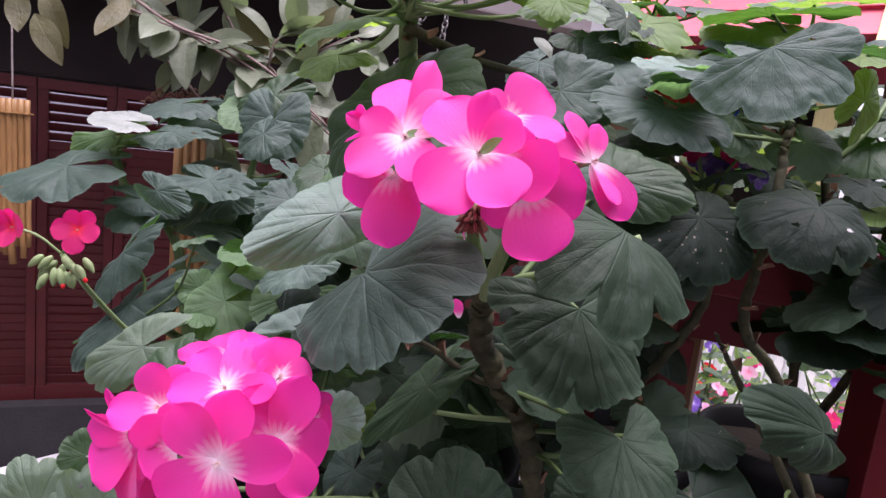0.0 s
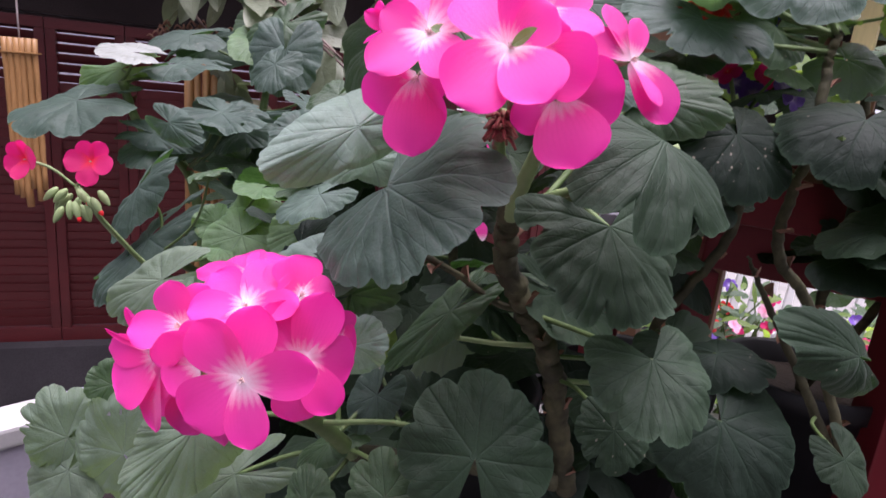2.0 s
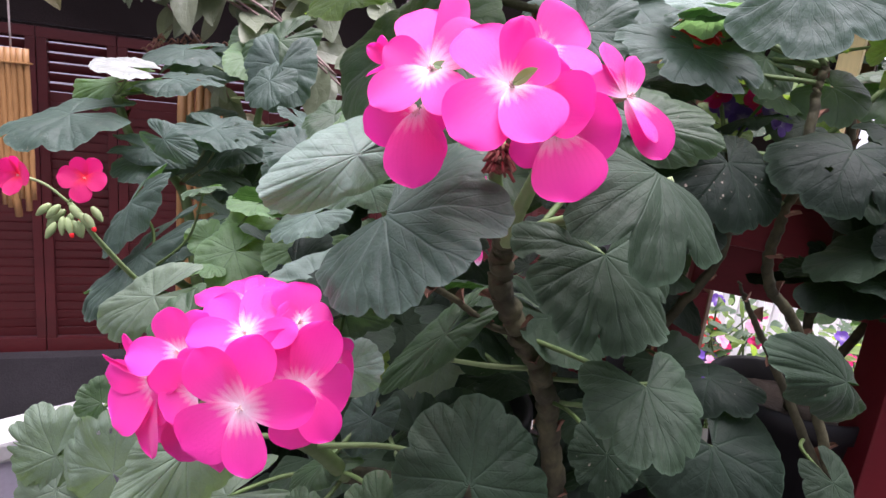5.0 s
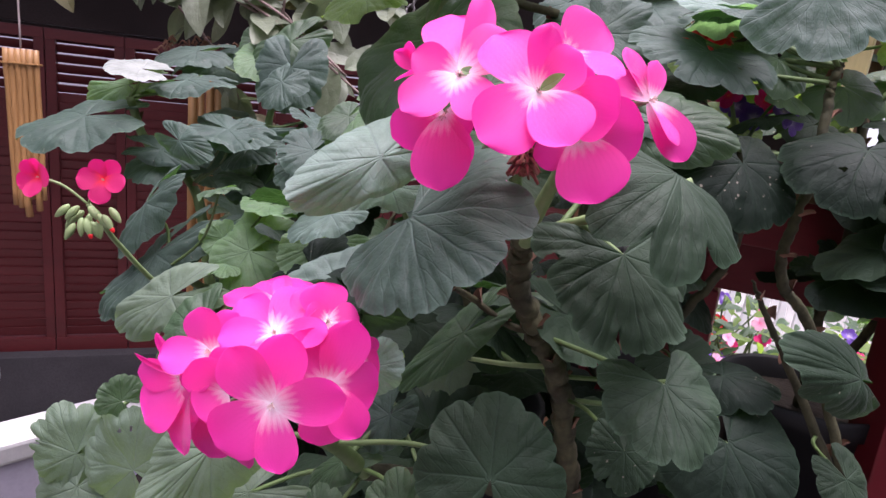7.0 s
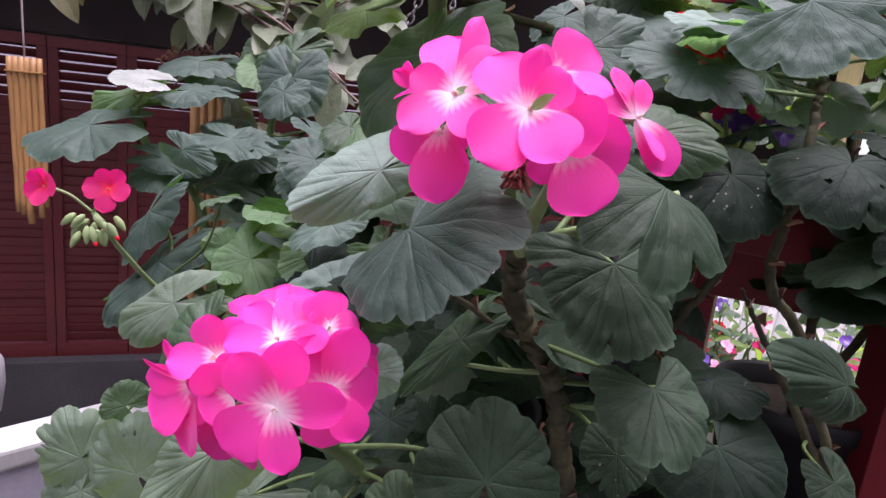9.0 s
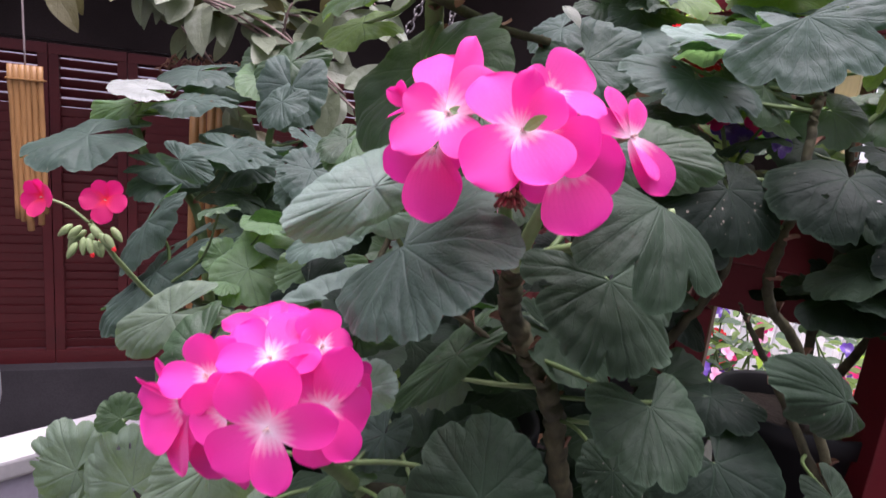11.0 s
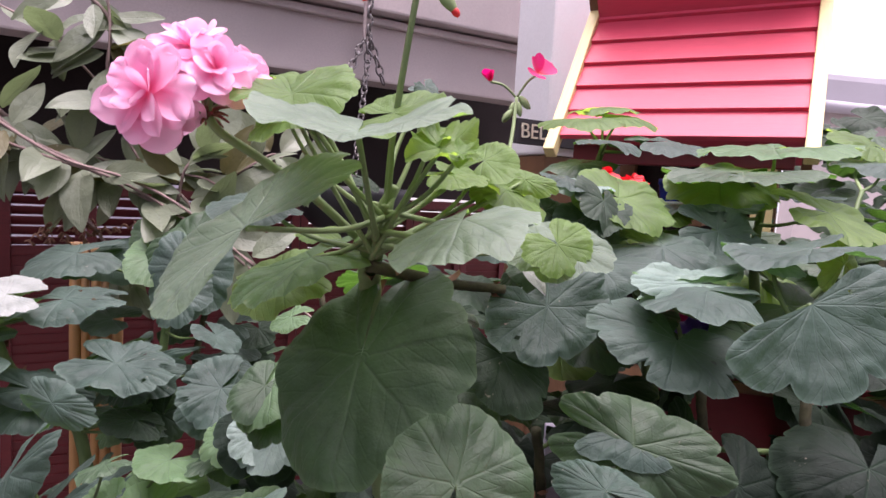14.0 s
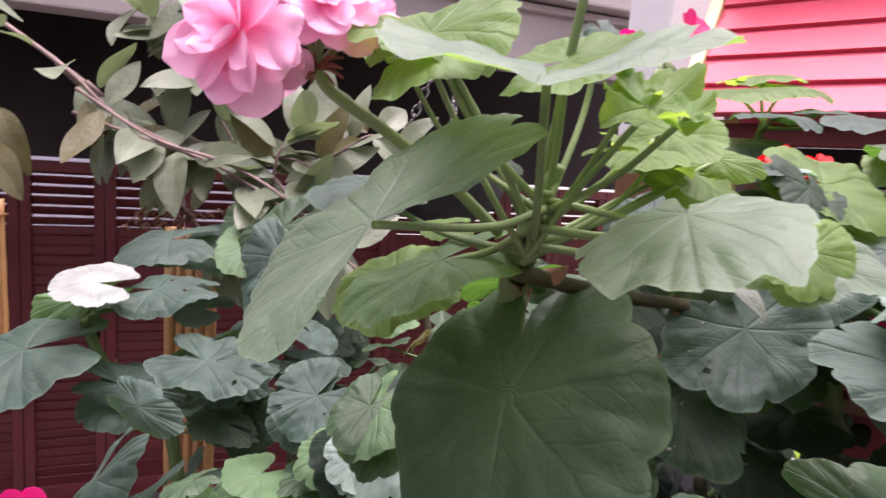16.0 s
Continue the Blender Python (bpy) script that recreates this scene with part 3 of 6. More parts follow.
def vine_leaf(root, at, tip, up, length, material, seed):
    """A smooth pointed oval leaf, folded along its midrib and curling at the tip."""
    rng = random.Random(seed)
    curl, fold, wide = rng.uniform(-0.35, 0.1), rng.uniform(0.05, 0.35), rng.uniform(0.34, 0.50)
    verts, uvs, faces = [], [], []
    rows, cols = 10, 6
    for i in range(rows + 1):
        s = i / rows
        half = wide * math.sin(math.pi * s ** 0.85) ** 0.8 * 0.5 + 0.012
        for k in range(cols + 1):
            c = k / cols * 2 - 1
            z = curl * s * s + fold * abs(c) * half * 0.9 + 0.02 * math.sin(7 * s + seed) * abs(c)
            verts.append((half * c * length, s * length, z * length))
            uvs.append((0.5 + c * 0.06, 0.15 + s * 0.8))
    for i in range(rows):
        for k in range(cols):
            a = i * (cols + 1) + k
            faces.append((a, a + 1, a + cols + 2, a + cols + 1))
    ob = meshed("leaf", verts, faces, material, root, "", uvs)
    ob.matrix_basis = blade_pose(at, tip, up)
    return ob


def pot(at, radius, height, label):
    """A tapered plastic plant pot with a rolled rim, filled with soil."""
    root = thing("plant_pot", label, "plant pot", "plant pots")
    root.matrix_basis = Matrix.Translation(at)
    prof = [(0.72, 0.0), (0.74, 0.01), (0.96, 0.86), (1.04, 0.87), (1.05, 0.99), (1.02, 1.0), (0.97, 0.98), (0.93, 0.8)]
    n = 28
    verts = [(r * radius * math.cos(2 * math.pi * k / n), r * radius * math.sin(2 * math.pi * k / n), z * height) for r, z in prof for k in range(n)]
    faces = [(i * n + k, i * n + (k + 1) % n, (i + 1) * n + (k + 1) % n, (i + 1) * n + k) for i in range(len(prof) - 1) for k in range(n)]
    faces.append(tuple(range(n))[::-1])
    meshed("shell", verts, faces, POT, root)
    bm = bmesh.new()
    bmesh.ops.create_circle(bm, cap_ends=True, segments=24, radius=radius * 0.93)
    bmesh.ops.subdivide_edges(bm, edges=bm.edges[:], cuts=2)
    rng = random.Random(3)
    for v in bm.verts:
        v.co.z += rng.uniform(-0.003, 0.004)
    ob = part("soil", bm, SOIL, root)
    ob.matrix_basis = pose(0, 0, height * 0.84)
    return root


def scatter_leaves(key, count, xs, ys, zs, sizes, mats, seed, gap=None, lift=0.6):
    """Fills a stretch of a plant with leaves that face up and out; gap: tells where leaves are left out."""
    rng = random.Random(seed)
    k = 0
    while k < count:
        p = Vector((rng.uniform(*xs), rng.uniform(*ys), rng.uniform(*zs)))
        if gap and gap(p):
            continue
        a = rng.uniform(0, 2 * math.pi)
        up = Vector((rng.uniform(-0.5, 0.5), rng.uniform(-0.9, 0.1), lift + rng.uniform(-0.2, 0.4)))
        leaf(key, p, (math.cos(a), math.sin(a) - 0.4, rng.uniform(-0.6, 0.1)), up, rng.uniform(*sizes), rng.uniform(0.9, 1.1), rng.choice(mats),
             cup=rng.uniform(-0.25, 0.1), ruffle=rng.uniform(0.03, 0.1), seed=seed * 1000 + k, bites=rng.choice((0, 0, 1)), rings=6, stalk=0.07 if k % 2 == 0 else 0)
        k += 1


# ---- setting ----
def facade(x, y, z):
    """Places along the house front, which runs back to the right: x along it, y out of it."""
    return pose(-0.75, 2.0, 0, 0, 0, 20) @ Matrix.Translation((x, y, z))


me_ground = bmesh.new()
bmesh.ops.create_grid(me_ground, x_segments=40, y_segments=40, size=400)
ground = tagged(part("ground", me_ground, CONCRETE), "grey weathered concrete yard", "ground", kind="structure")

# unseen walls added behind and beside the camera to block low skylight
tagged(box("wall_south", (3.9, 0.2, 2.0), pose(-0.35, -2.0, 1.0), CHARCOAL), "unseen dark wall added behind to block skylight", "wall", kind="structure")
tagged(box("wall_west", (0.2, 2.6, 3.0), pose(-2.2, 0.4, 1.5), CHARCOAL), "unseen dark side wall added to block skylight", "wall", kind="structure")
tagged(box("wall_east", (0.2, 2.2, 2.3), pose(1.5, -0.3, 1.15), CHARCOAL), "unseen dark side wall added to block skylight", "wall", kind="structure")

# the porch: dark opening under the eave, plinth, back wall, ceiling
plinth = tagged(box("wall_plinth", (4.4, 0.14, 0.34), facade(0.08, 0.0, 0.17), CHARCOAL), "charcoal rendered plinth wall under the blinds", "wall", kind="structure")
porch_wall = thing("wall_porch", "dark back wall of the porch with a long opening", "wall", kind="structure")
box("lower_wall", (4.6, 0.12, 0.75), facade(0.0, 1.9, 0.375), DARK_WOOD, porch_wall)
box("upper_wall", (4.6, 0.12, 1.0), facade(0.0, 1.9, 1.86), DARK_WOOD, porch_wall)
# added pale backdrop: stands in for the daylight between the upper slats
daylight_wall = tagged(box("wall_yard", (5, 0.15, 2.2), facade(-1.0, 4.4, 1.1), LILAC), "lilac-grey wall added behind the porch as daylight between the slats", "wall", kind="structure")
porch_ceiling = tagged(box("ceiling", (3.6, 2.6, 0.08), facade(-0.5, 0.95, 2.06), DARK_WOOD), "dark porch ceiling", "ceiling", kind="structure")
beam = thing("eave_beam", "greyed white timber eave beam with a lower fascia", "beam", kind="structure")
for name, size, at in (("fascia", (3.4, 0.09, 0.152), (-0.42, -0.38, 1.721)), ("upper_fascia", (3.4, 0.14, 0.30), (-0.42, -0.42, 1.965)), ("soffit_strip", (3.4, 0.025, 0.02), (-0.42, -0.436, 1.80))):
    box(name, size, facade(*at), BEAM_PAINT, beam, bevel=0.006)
roof_slab = tagged(box("roof", (3.6, 3.2, 0.10), facade(-0.46, 1.08, 2.17), BEAM_PAINT), "pale porch roof slab", "roof", kind="structure")
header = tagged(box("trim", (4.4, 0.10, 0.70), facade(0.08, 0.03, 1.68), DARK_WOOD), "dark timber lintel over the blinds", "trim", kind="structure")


def blind(x, width, z0, z1, tilt):
    """A hanging wooden blind: side stiles, a head rail and overlapping slats."""
    root = thing("slatted_blind", "dark red-brown slatted wooden blind over the porch", "blind", "porch blinds")
    root.matrix_basis = facade(x, 0, 0)
    for s in (-1, 1):
        box("stile", (0.026, 0.03, z1 - z0), pose(s * (width / 2 - 0.013), 0, (z0 + z1) / 2), BLIND_WOOD, root)
    box("head_rail", (width, 0.035, 0.03), pose(0, 0, z1), BLIND_WOOD, root)
    box("bottom_rail", (width, 0.035, 0.045), pose(0, -0.002, z0), BLIND_WOOD, root)
    first = None
    step = 0.028
    for k in range(int((z1 - z0 - 0.035) / step) + 1):
        z = z0 + 0.04 + k * step
        if first is None:
            first = box("slat", (width - 0.05, 0.003, 0.0305), Matrix(), BLIND_WOOD, root, bevel=0.001)
            ob = first
        else:
            ob = new("slat", first.data)
            ob.parent = root
        ob.matrix_basis = pose(0, 0, z, tilt + (29 if z > z1 - 0.15 else 0) + 3 * math.sin(k * 1.7), 0.15 * math.sin(k * 2.3), 0)
    return root


for k in range(14):
    blind(-0.978 + 0.205 * k, 0.203, 0.36, 1.305, 14 if k % 2 else 11)


def bamboo_bundle(at, canes, length, spread, seed, lean=0.0, cord=0.0):
    """A hanging bundle of bamboo canes, tied near the top."""
    rng = random.Random(seed)
    root = thing("bamboo_bundle", "bundle of dry golden bamboo canes tied together", "bamboo canes", "bamboo bundles")
    root.matrix_basis = pose(*at, 0, lean, 0)
    for k in range(canes):
        x = (k - (canes - 1) / 2) * spread + rng.uniform(-0.001, 0.001)
        r = rng.uniform(0.0055, 0.0085)
        ln = length * rng.uniform(0.86, 1.0)
        line = [Vector((x + rng.uniform(-0.0006, 0.0006), rng.uniform(-0.001, 0.001), -ln * i / 10)) for i in range(11)]
        v, f = tube_data(line, r, r * 0.92, 9, 0.03, k)
        meshed("cane", v, f, BAMBOO, root)
    if cord:
        tube("cord", [(0, 0, -0.03), (0, 0.004, cord * 0.5), (0, 0, cord)], 0.002, 0.002, ROPE, root)
    box("binding", (canes * spread + 0.004, 0.02, 0.004), pose(0, 0, -0.03), BAMBOO, root, bevel=0.004)
    return root


bamboo_bundle((-0.9315, 1.36, 1.253), 6, 0.37, 0.0125, 3, -1, cord=0.92)
bamboo_bundle((-0.383, 0.98, 1.265), 5, 1.222, 0.0135, 5, 0)

# the white pillar with its sign
pillar = thing("pillar", "white painted timber porch pillar with flaking edges", "pillar", kind="structure")
box("shaft", (0.15, 0.13, 1.25), Matrix.Translation((0.3878, 1.42, 2.075)) @ pose(0, 0, 0, 0, 0, 20), WHITE_PAINT, pillar, bevel=0.006)
box("lower_shaft", (0.144, 0.124, 1.45), Matrix.Translation((0.3878, 1.42, 0.725)) @ pose(0, 0, 0, 0, 0, 20), BROWN_WOOD, pillar, bevel=0.006)
sign = thing("sign", "small black wooden sign with cream capital letters on the pillar", "sign")
sign.matrix_basis = Matrix.Translation((0.343, 1.332, 1.491)) @ pose(0, 0, 0, 0, 0, 20)
box("board", (0.16, 0.012, 0.05), Matrix(), SIGN, sign)
curve = bpy.data.curves.new("lettering", "FONT")
curve.body, curve.size, curve.extrude, curve.align_x, curve.align_y = "BED", 0.042, 0.001, "LEFT", "CENTER"
curve.materials.append(LETTER)
letters = new("lettering", curve)
letters.parent = sign
letters.matrix_basis = pose(-0.072, -0.007, 0, 90, 0, 0)

# the small red-roofed house
house = thing("wooden_plant_house", "small wooden plant house with red boarded roof and yellow trim", "plant house")
house.matrix_basis = Matrix.Translation((0.545, 0.84, 1.457)) @ pose(0, 0, 0, 0, 0, -37)
W, SLOPE = 0.335, 54
for k in range(9):
    box("roof_board", (W, 0.009, 0.059), pose(-W / 2, 0.0, 0.0) @ pose(0, 0, 0, SLOPE - 90, 0, 0) @ pose(0, -0.004, 0.026 + 0.053 * k, -7, 0, 0), RED_BOARD, house, bevel=0.0015)
for s, name in ((0.008, "bargeboard"), (-W - 0.008, "bargeboard")):
    box(name, (0.018, 0.022, 0.47), pose(s, 0, 0) @ pose(0, 0, 0, SLOPE - 90, 0, 0) @ pose(0, -0.006, 0.20), YELLOW_WOOD, house, bevel=0.002)
    box("back_bargeboard", (0.018, 0.022, 0.47), pose(s, 0.33, 0) @ pose(0, 0, 0, 90 - SLOPE, 0, 0) @ pose(0, 0.006, 0.20), BROWN_WOOD, house, bevel=0.002)
for s in (0.0, 1.0):
    box("post", (0.028, 0.028, 0.445), pose(-0.045 - s * (W - 0.09), 0.05, -0.2225), YELLOW_WOOD, house)
    box("rear_post", (0.028, 0.028, 0.445), pose(-0.045 - s * (W - 0.09), 0.28, -0.2225), BROWN_WOOD, house)
    for y in (0.07, 0.28):
        box("leg", (0.028, 0.028, 1.028), pose(-0.215 - s * 0.075, y, -0.943), BROWN_WOOD, house)
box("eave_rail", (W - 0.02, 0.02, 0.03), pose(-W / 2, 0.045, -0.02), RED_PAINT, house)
box("back_roof", (W, 0.012, 0.42), pose(-W / 2, 0.32, 0) @ pose(0, 0, 0, 90 - SLOPE, 0, 0) @ pose(0, 0, 0.20), RED_BOARD, house)
box("back_panel", (W - 0.06, 0.012, 0.40), pose(-W / 2, 0.30, -0.22), DARK_WOOD, house)
box("shelf", (W - 0.06, 0.28, 0.016), pose(-W / 2, 0.2, -0.42), BROWN_WOOD, house)

# red planter rail beside the plants
rail = thing("red_planter_stand", "red timber plant stand painted darker for its shade, with worn top edge", "plant stand")
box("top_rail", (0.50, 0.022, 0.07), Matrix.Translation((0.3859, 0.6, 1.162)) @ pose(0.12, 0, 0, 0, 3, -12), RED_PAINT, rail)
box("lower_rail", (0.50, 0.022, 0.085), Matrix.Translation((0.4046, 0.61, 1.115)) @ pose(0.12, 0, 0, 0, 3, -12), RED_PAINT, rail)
box("cap", (0.50, 0.035, 0.010), Matrix.Translation((0.3795, 0.6, 1.186)) @ pose(0.12, 0, 0, 0, 3, -12), BROWN_WOOD, rail)
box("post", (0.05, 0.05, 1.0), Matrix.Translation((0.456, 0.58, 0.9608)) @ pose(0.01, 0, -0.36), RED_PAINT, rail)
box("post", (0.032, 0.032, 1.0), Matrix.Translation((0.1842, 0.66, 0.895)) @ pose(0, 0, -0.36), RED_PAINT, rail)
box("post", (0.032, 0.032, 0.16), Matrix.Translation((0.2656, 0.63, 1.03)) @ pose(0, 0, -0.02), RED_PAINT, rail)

# white bench with lilac front
bench = thing("bench", "white painted wooden bench with a lilac-grey boarded front", "bench")
bench.matrix_basis = Matrix.Translation((-0.3675, 0.62, 0.8902)) @ pose(0, 0, 0, 0, 0, 47)
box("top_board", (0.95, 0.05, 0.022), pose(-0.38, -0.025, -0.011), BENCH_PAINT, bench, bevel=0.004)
for k in range(5):
    box("front_board", (0.93, 0.014, 0.135), pose(-0.38, -0.038, -0.091 - 0.139 * k), LILAC, bench)
for s in (0.06, -0.82):
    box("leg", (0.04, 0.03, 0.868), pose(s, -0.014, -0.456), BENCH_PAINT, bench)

# ---- geraniums ----
plant("M", "geranium_plant", "tall geranium with magenta flower heads and dark scalloped leaves", [
    (((0.1019, 0.38, 0.9859), (0.0861, 0.37, 1.0508), (0.0712, 0.355, 1.0962), (0.0528, 0.34, 1.1258), (0.0383, 0.325, 1.1529), (0.0339, 0.315, 1.1772), (0.0343, 0.31, 1.1909)), 0.0072, 0.0058, STEM_OLD),
    (((0.0342, 0.31, 1.1874), (0.0282, 0.305, 1.2021), (0.0232, 0.292, 1.2172), (0.0211, 0.27, 1.2283)), 0.0036, 0.0028, STEM),
    (((0.0339, 0.309, 1.1846), (0.0354, 0.298, 1.1986), (0.0376, 0.285, 1.2132), (0.0389, 0.268, 1.2269), (0.0359, 0.25, 1.2386)), 0.0040, 0.0026, STEM_PALE),
    (((0.0358, 0.31, 1.1861), (0.0461, 0.295, 1.1971), (0.0606, 0.272, 1.2085), (0.0763, 0.262, 1.2211), (0.0895, 0.254, 1.2291)), 0.0026, 0.0018, STEM_PALE),
    (((-0.0381, 0.33, 1.031), (-0.049, 0.31, 1.056), (-0.0591, 0.27, 1.091)), 0.005, 0.004, STEM)])
grow("M", [
    (((0.0528, 0.34, 1.1258), (0.036, 0.34, 1.1291), (0.0108, 0.33, 1.1465), (-0.0089, 0.3, 1.1645)), 0.0022, 0.0016, STEM_OLD),
    (((0.0706, 0.355, 1.0998), (0.0407, 0.35, 1.1005), (0.0163, 0.345, 1.1035)), 0.0018, 0.0014, STEM_PALE),
    (((0.0929, 0.37, 0.9974), (0.0238, 0.36, 1.012), (-0.0381, 0.33, 1.031)), 0.006, 0.005, STEM_OLD),
    (((0.3159, 0.43, 0.995), (0.2367, 0.4, 1.1), (0.1999, 0.38, 1.143), (0.178, 0.36, 1.166)), 0.0038, 0.0008, STEM_OLD),
    (((0.3119, 0.42, 1.006), (0.2479, 0.4, 1.122), (0.207, 0.38, 1.163), (0.199, 0.37, 1.198), (0.2057, 0.37, 1.233), (0.2079, 0.38, 1.273), (0.2089, 0.38, 1.294)), 0.0038, 0.0026, STEM_OLD)])
leaf("M", (-0.0208, 0.243, 1.2042), (0.5676, -0.8183, -0.0909), (-0.5902, -0.4814, 0.648), 0.0473, 0.89, LEAF_GREY, ruffle=0.03, gap=0.9, cup=-0.12, seed=11)
leaf("M", (-0.038, 0.272, 1.223), (-0.755, -0.4865, -0.4398), (0.3774, -0.8707, 0.3153), 0.0448, 0.36, LEAF_PALE, gap=0.2, cup=-0.2, seed=12)
leaf("M", (-0.0353, 0.3, 1.2069), (-0.9172, -0.3485, -0.1931), (0.0517, -0.5846, 0.8097), 0.0287, 0.43, LEAF_PALE, seed=13)
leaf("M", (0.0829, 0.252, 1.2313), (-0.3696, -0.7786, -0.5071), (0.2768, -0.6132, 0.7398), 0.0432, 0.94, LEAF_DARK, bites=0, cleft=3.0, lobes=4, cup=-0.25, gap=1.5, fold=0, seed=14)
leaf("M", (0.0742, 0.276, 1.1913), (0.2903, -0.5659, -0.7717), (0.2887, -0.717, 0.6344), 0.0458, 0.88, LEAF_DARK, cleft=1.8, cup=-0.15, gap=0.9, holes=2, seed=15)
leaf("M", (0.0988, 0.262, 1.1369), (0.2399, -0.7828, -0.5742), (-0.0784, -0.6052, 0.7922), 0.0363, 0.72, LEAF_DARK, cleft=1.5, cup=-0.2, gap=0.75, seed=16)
leaf("M", (0.1506, 0.345, 1.2338), (0.204, -0.6648, -0.7186), (0.027, -0.73, 0.683), 0.0366, 1.01, LEAF_SHADED, cup=-0.35, seed=17)
leaf("M", (0.2085, 0.335, 1.2478), (-0.5236, -0.6741, -0.521), (-0.0966, -0.5606, 0.8224), 0.0378, 0.96, LEAF_SHADED, cup=-0.4, bites=1, holes=2, seed=18)
leaf("M", (0.1649, 0.33, 1.3256), (0.459, -0.5198, -0.7205), (-0.1572, -0.8457, 0.51), 0.0414, 1.12, LEAF_GREY, cleft=2.2, lobes=4, cup=-0.1, gap=1.4, holes=1, seed=19)
leaf("M", (0.0998, 0.352, 1.2511), (0.8698, -0.4677, -0.1572), (-0.3677, -0.8268, 0.4256), 0.0442, 0.52, LEAF_MID, cup=-0.1, gap=.14, seed=20)
leaf("M", (0.0683, 0.31, 1.251), (-0.6319, 0.7662, 0.1171), (-0.4332, -0.4743, 0.7664), 0.0261, 0.45, LEAF_GREY, seed=21)
leaf("M", (0.0065, 0.3, 1.2592), (0.287, 0.5132, 0.8088), (0.0187, -0.8472, 0.531), 0.0292, 1.03, LEAF_MID, gap=.2, seed=22)
leaf("M", (0.1063, 0.36, 1.2558), (0.9891, -0.1241, -0.0791), (0.0166, -0.44, 0.8979), 0.0403, 0.51, LEAF_GREY, seed=23)
leaf("M", (0.0507, 0.42, 1.275), (0.4128, -0.558, -0.7199), (0.1344, -0.7444, 0.654), 0.0358, 0.81, LEAF_DARK, seed=24)
leaf("M", (0.077, 0.428, 1.3024), (0.5825, -0.4477, -0.6785), (-0.0116, -0.8392, 0.5437), 0.0327, 1.22, LEAF_GREY, cup=0.05, ruffle=.10, holes=1, seed=25)
leaf("M", (0.1364, 0.388, 1.2939), (-0.476, -0.7317, -0.4879), (0.0187, -0.5631, 0.8262), 0.0309, 1.44, LEAF_GREY, bites=2, cup=-0.15, holes=2, seed=26)
leaf("M", (0.1583, 0.4, 1.32), (-0.8189, 0.5728, 0.0358), (-0.0241, -0.0967, 0.995), 0.0349, 1.30, LEAF_GREY, seed=27)
leaf("M", (0.232, 0.325, 1.125), (-0.7676, -0.5136, 0.3833), (0.6362, -0.6829, 0.359), 0.0663, 0.34, LEAF_DARK, gap=0.4, cup=-0.2, seed=28)
leaf("M", (-0.0372, 0.3, 1.1123), (0.8907, -0.2532, 0.3775), (-0.3072, -0.9474, 0.0895), 0.0198, 0.81, LEAF_PALE, cup=-0.05, seed=29)
leaf("M", (0.0102, 0.33, 1.1248), (-0.6892, -0.3218, -0.6492), (-0.1343, -0.8237, 0.5508), 0.0466, 0.27, LEAF_MID, seed=30)
leaf("M", (-0.0262, 0.33, 1.0697), (-0.4322, -0.4203, -0.7978), (-0.1609, -0.8346, 0.5269), 0.0238, 0.66, LEAF_GREY, seed=31)
leaf("M", (-0.0549, 0.46, 1.05), (0.8748, 0, -0.4845), (0.2022, -0.9088, 0.3651), 0.0321, 0.75, LEAF_LIGHT, seed=32)
leaf("M", (0.0256, 0.47, 1.079), (-0.6396, -0.0649, -0.766), (-0.6912, -0.3874, 0.61), 0.0770, 0.45, LEAF_FELT, fold=-.3, seed=33)
leaf("M", (-0.0555, 0.4, 1.103), (0.9104, 0, 0.4138), (-0, 1, 0), 0.0395, 0.45, LEAF_MID, seed=34)
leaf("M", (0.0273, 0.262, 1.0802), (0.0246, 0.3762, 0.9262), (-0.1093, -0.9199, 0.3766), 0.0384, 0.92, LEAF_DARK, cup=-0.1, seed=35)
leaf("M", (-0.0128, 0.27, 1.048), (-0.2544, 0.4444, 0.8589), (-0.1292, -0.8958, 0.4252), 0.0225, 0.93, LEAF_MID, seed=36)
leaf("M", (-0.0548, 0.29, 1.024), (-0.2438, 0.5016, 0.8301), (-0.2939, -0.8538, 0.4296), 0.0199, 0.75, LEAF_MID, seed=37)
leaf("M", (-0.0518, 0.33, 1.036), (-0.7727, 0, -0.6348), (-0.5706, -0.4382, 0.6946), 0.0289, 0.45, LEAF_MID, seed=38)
leaf("M", (0.1571, 0.305, 1.0881), (0.4466, -0.6562, -0.6082), (-0.1684, -0.7293, 0.6632), 0.0457, 0.82, LEAF_SHADED, gap=0.5, cup=-0.3, seed=39)
leaf("M", (0.1589, 0.33, 1.1164), (0.8878, -0.4375, 0.1429), (-0.3143, -0.3495, 0.8826), 0.0301, 0.64, LEAF_SHADED, cup=-0.3, seed=40)
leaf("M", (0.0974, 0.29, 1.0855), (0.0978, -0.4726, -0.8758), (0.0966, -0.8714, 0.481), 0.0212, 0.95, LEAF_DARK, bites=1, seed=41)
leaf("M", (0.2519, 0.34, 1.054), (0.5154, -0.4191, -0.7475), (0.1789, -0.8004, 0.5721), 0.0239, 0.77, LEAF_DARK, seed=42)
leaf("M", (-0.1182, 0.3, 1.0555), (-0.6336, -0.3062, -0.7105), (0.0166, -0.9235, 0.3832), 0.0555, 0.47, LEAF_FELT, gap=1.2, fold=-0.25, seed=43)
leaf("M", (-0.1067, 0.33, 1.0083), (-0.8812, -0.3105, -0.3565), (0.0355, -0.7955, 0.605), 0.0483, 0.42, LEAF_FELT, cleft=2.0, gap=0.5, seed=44)
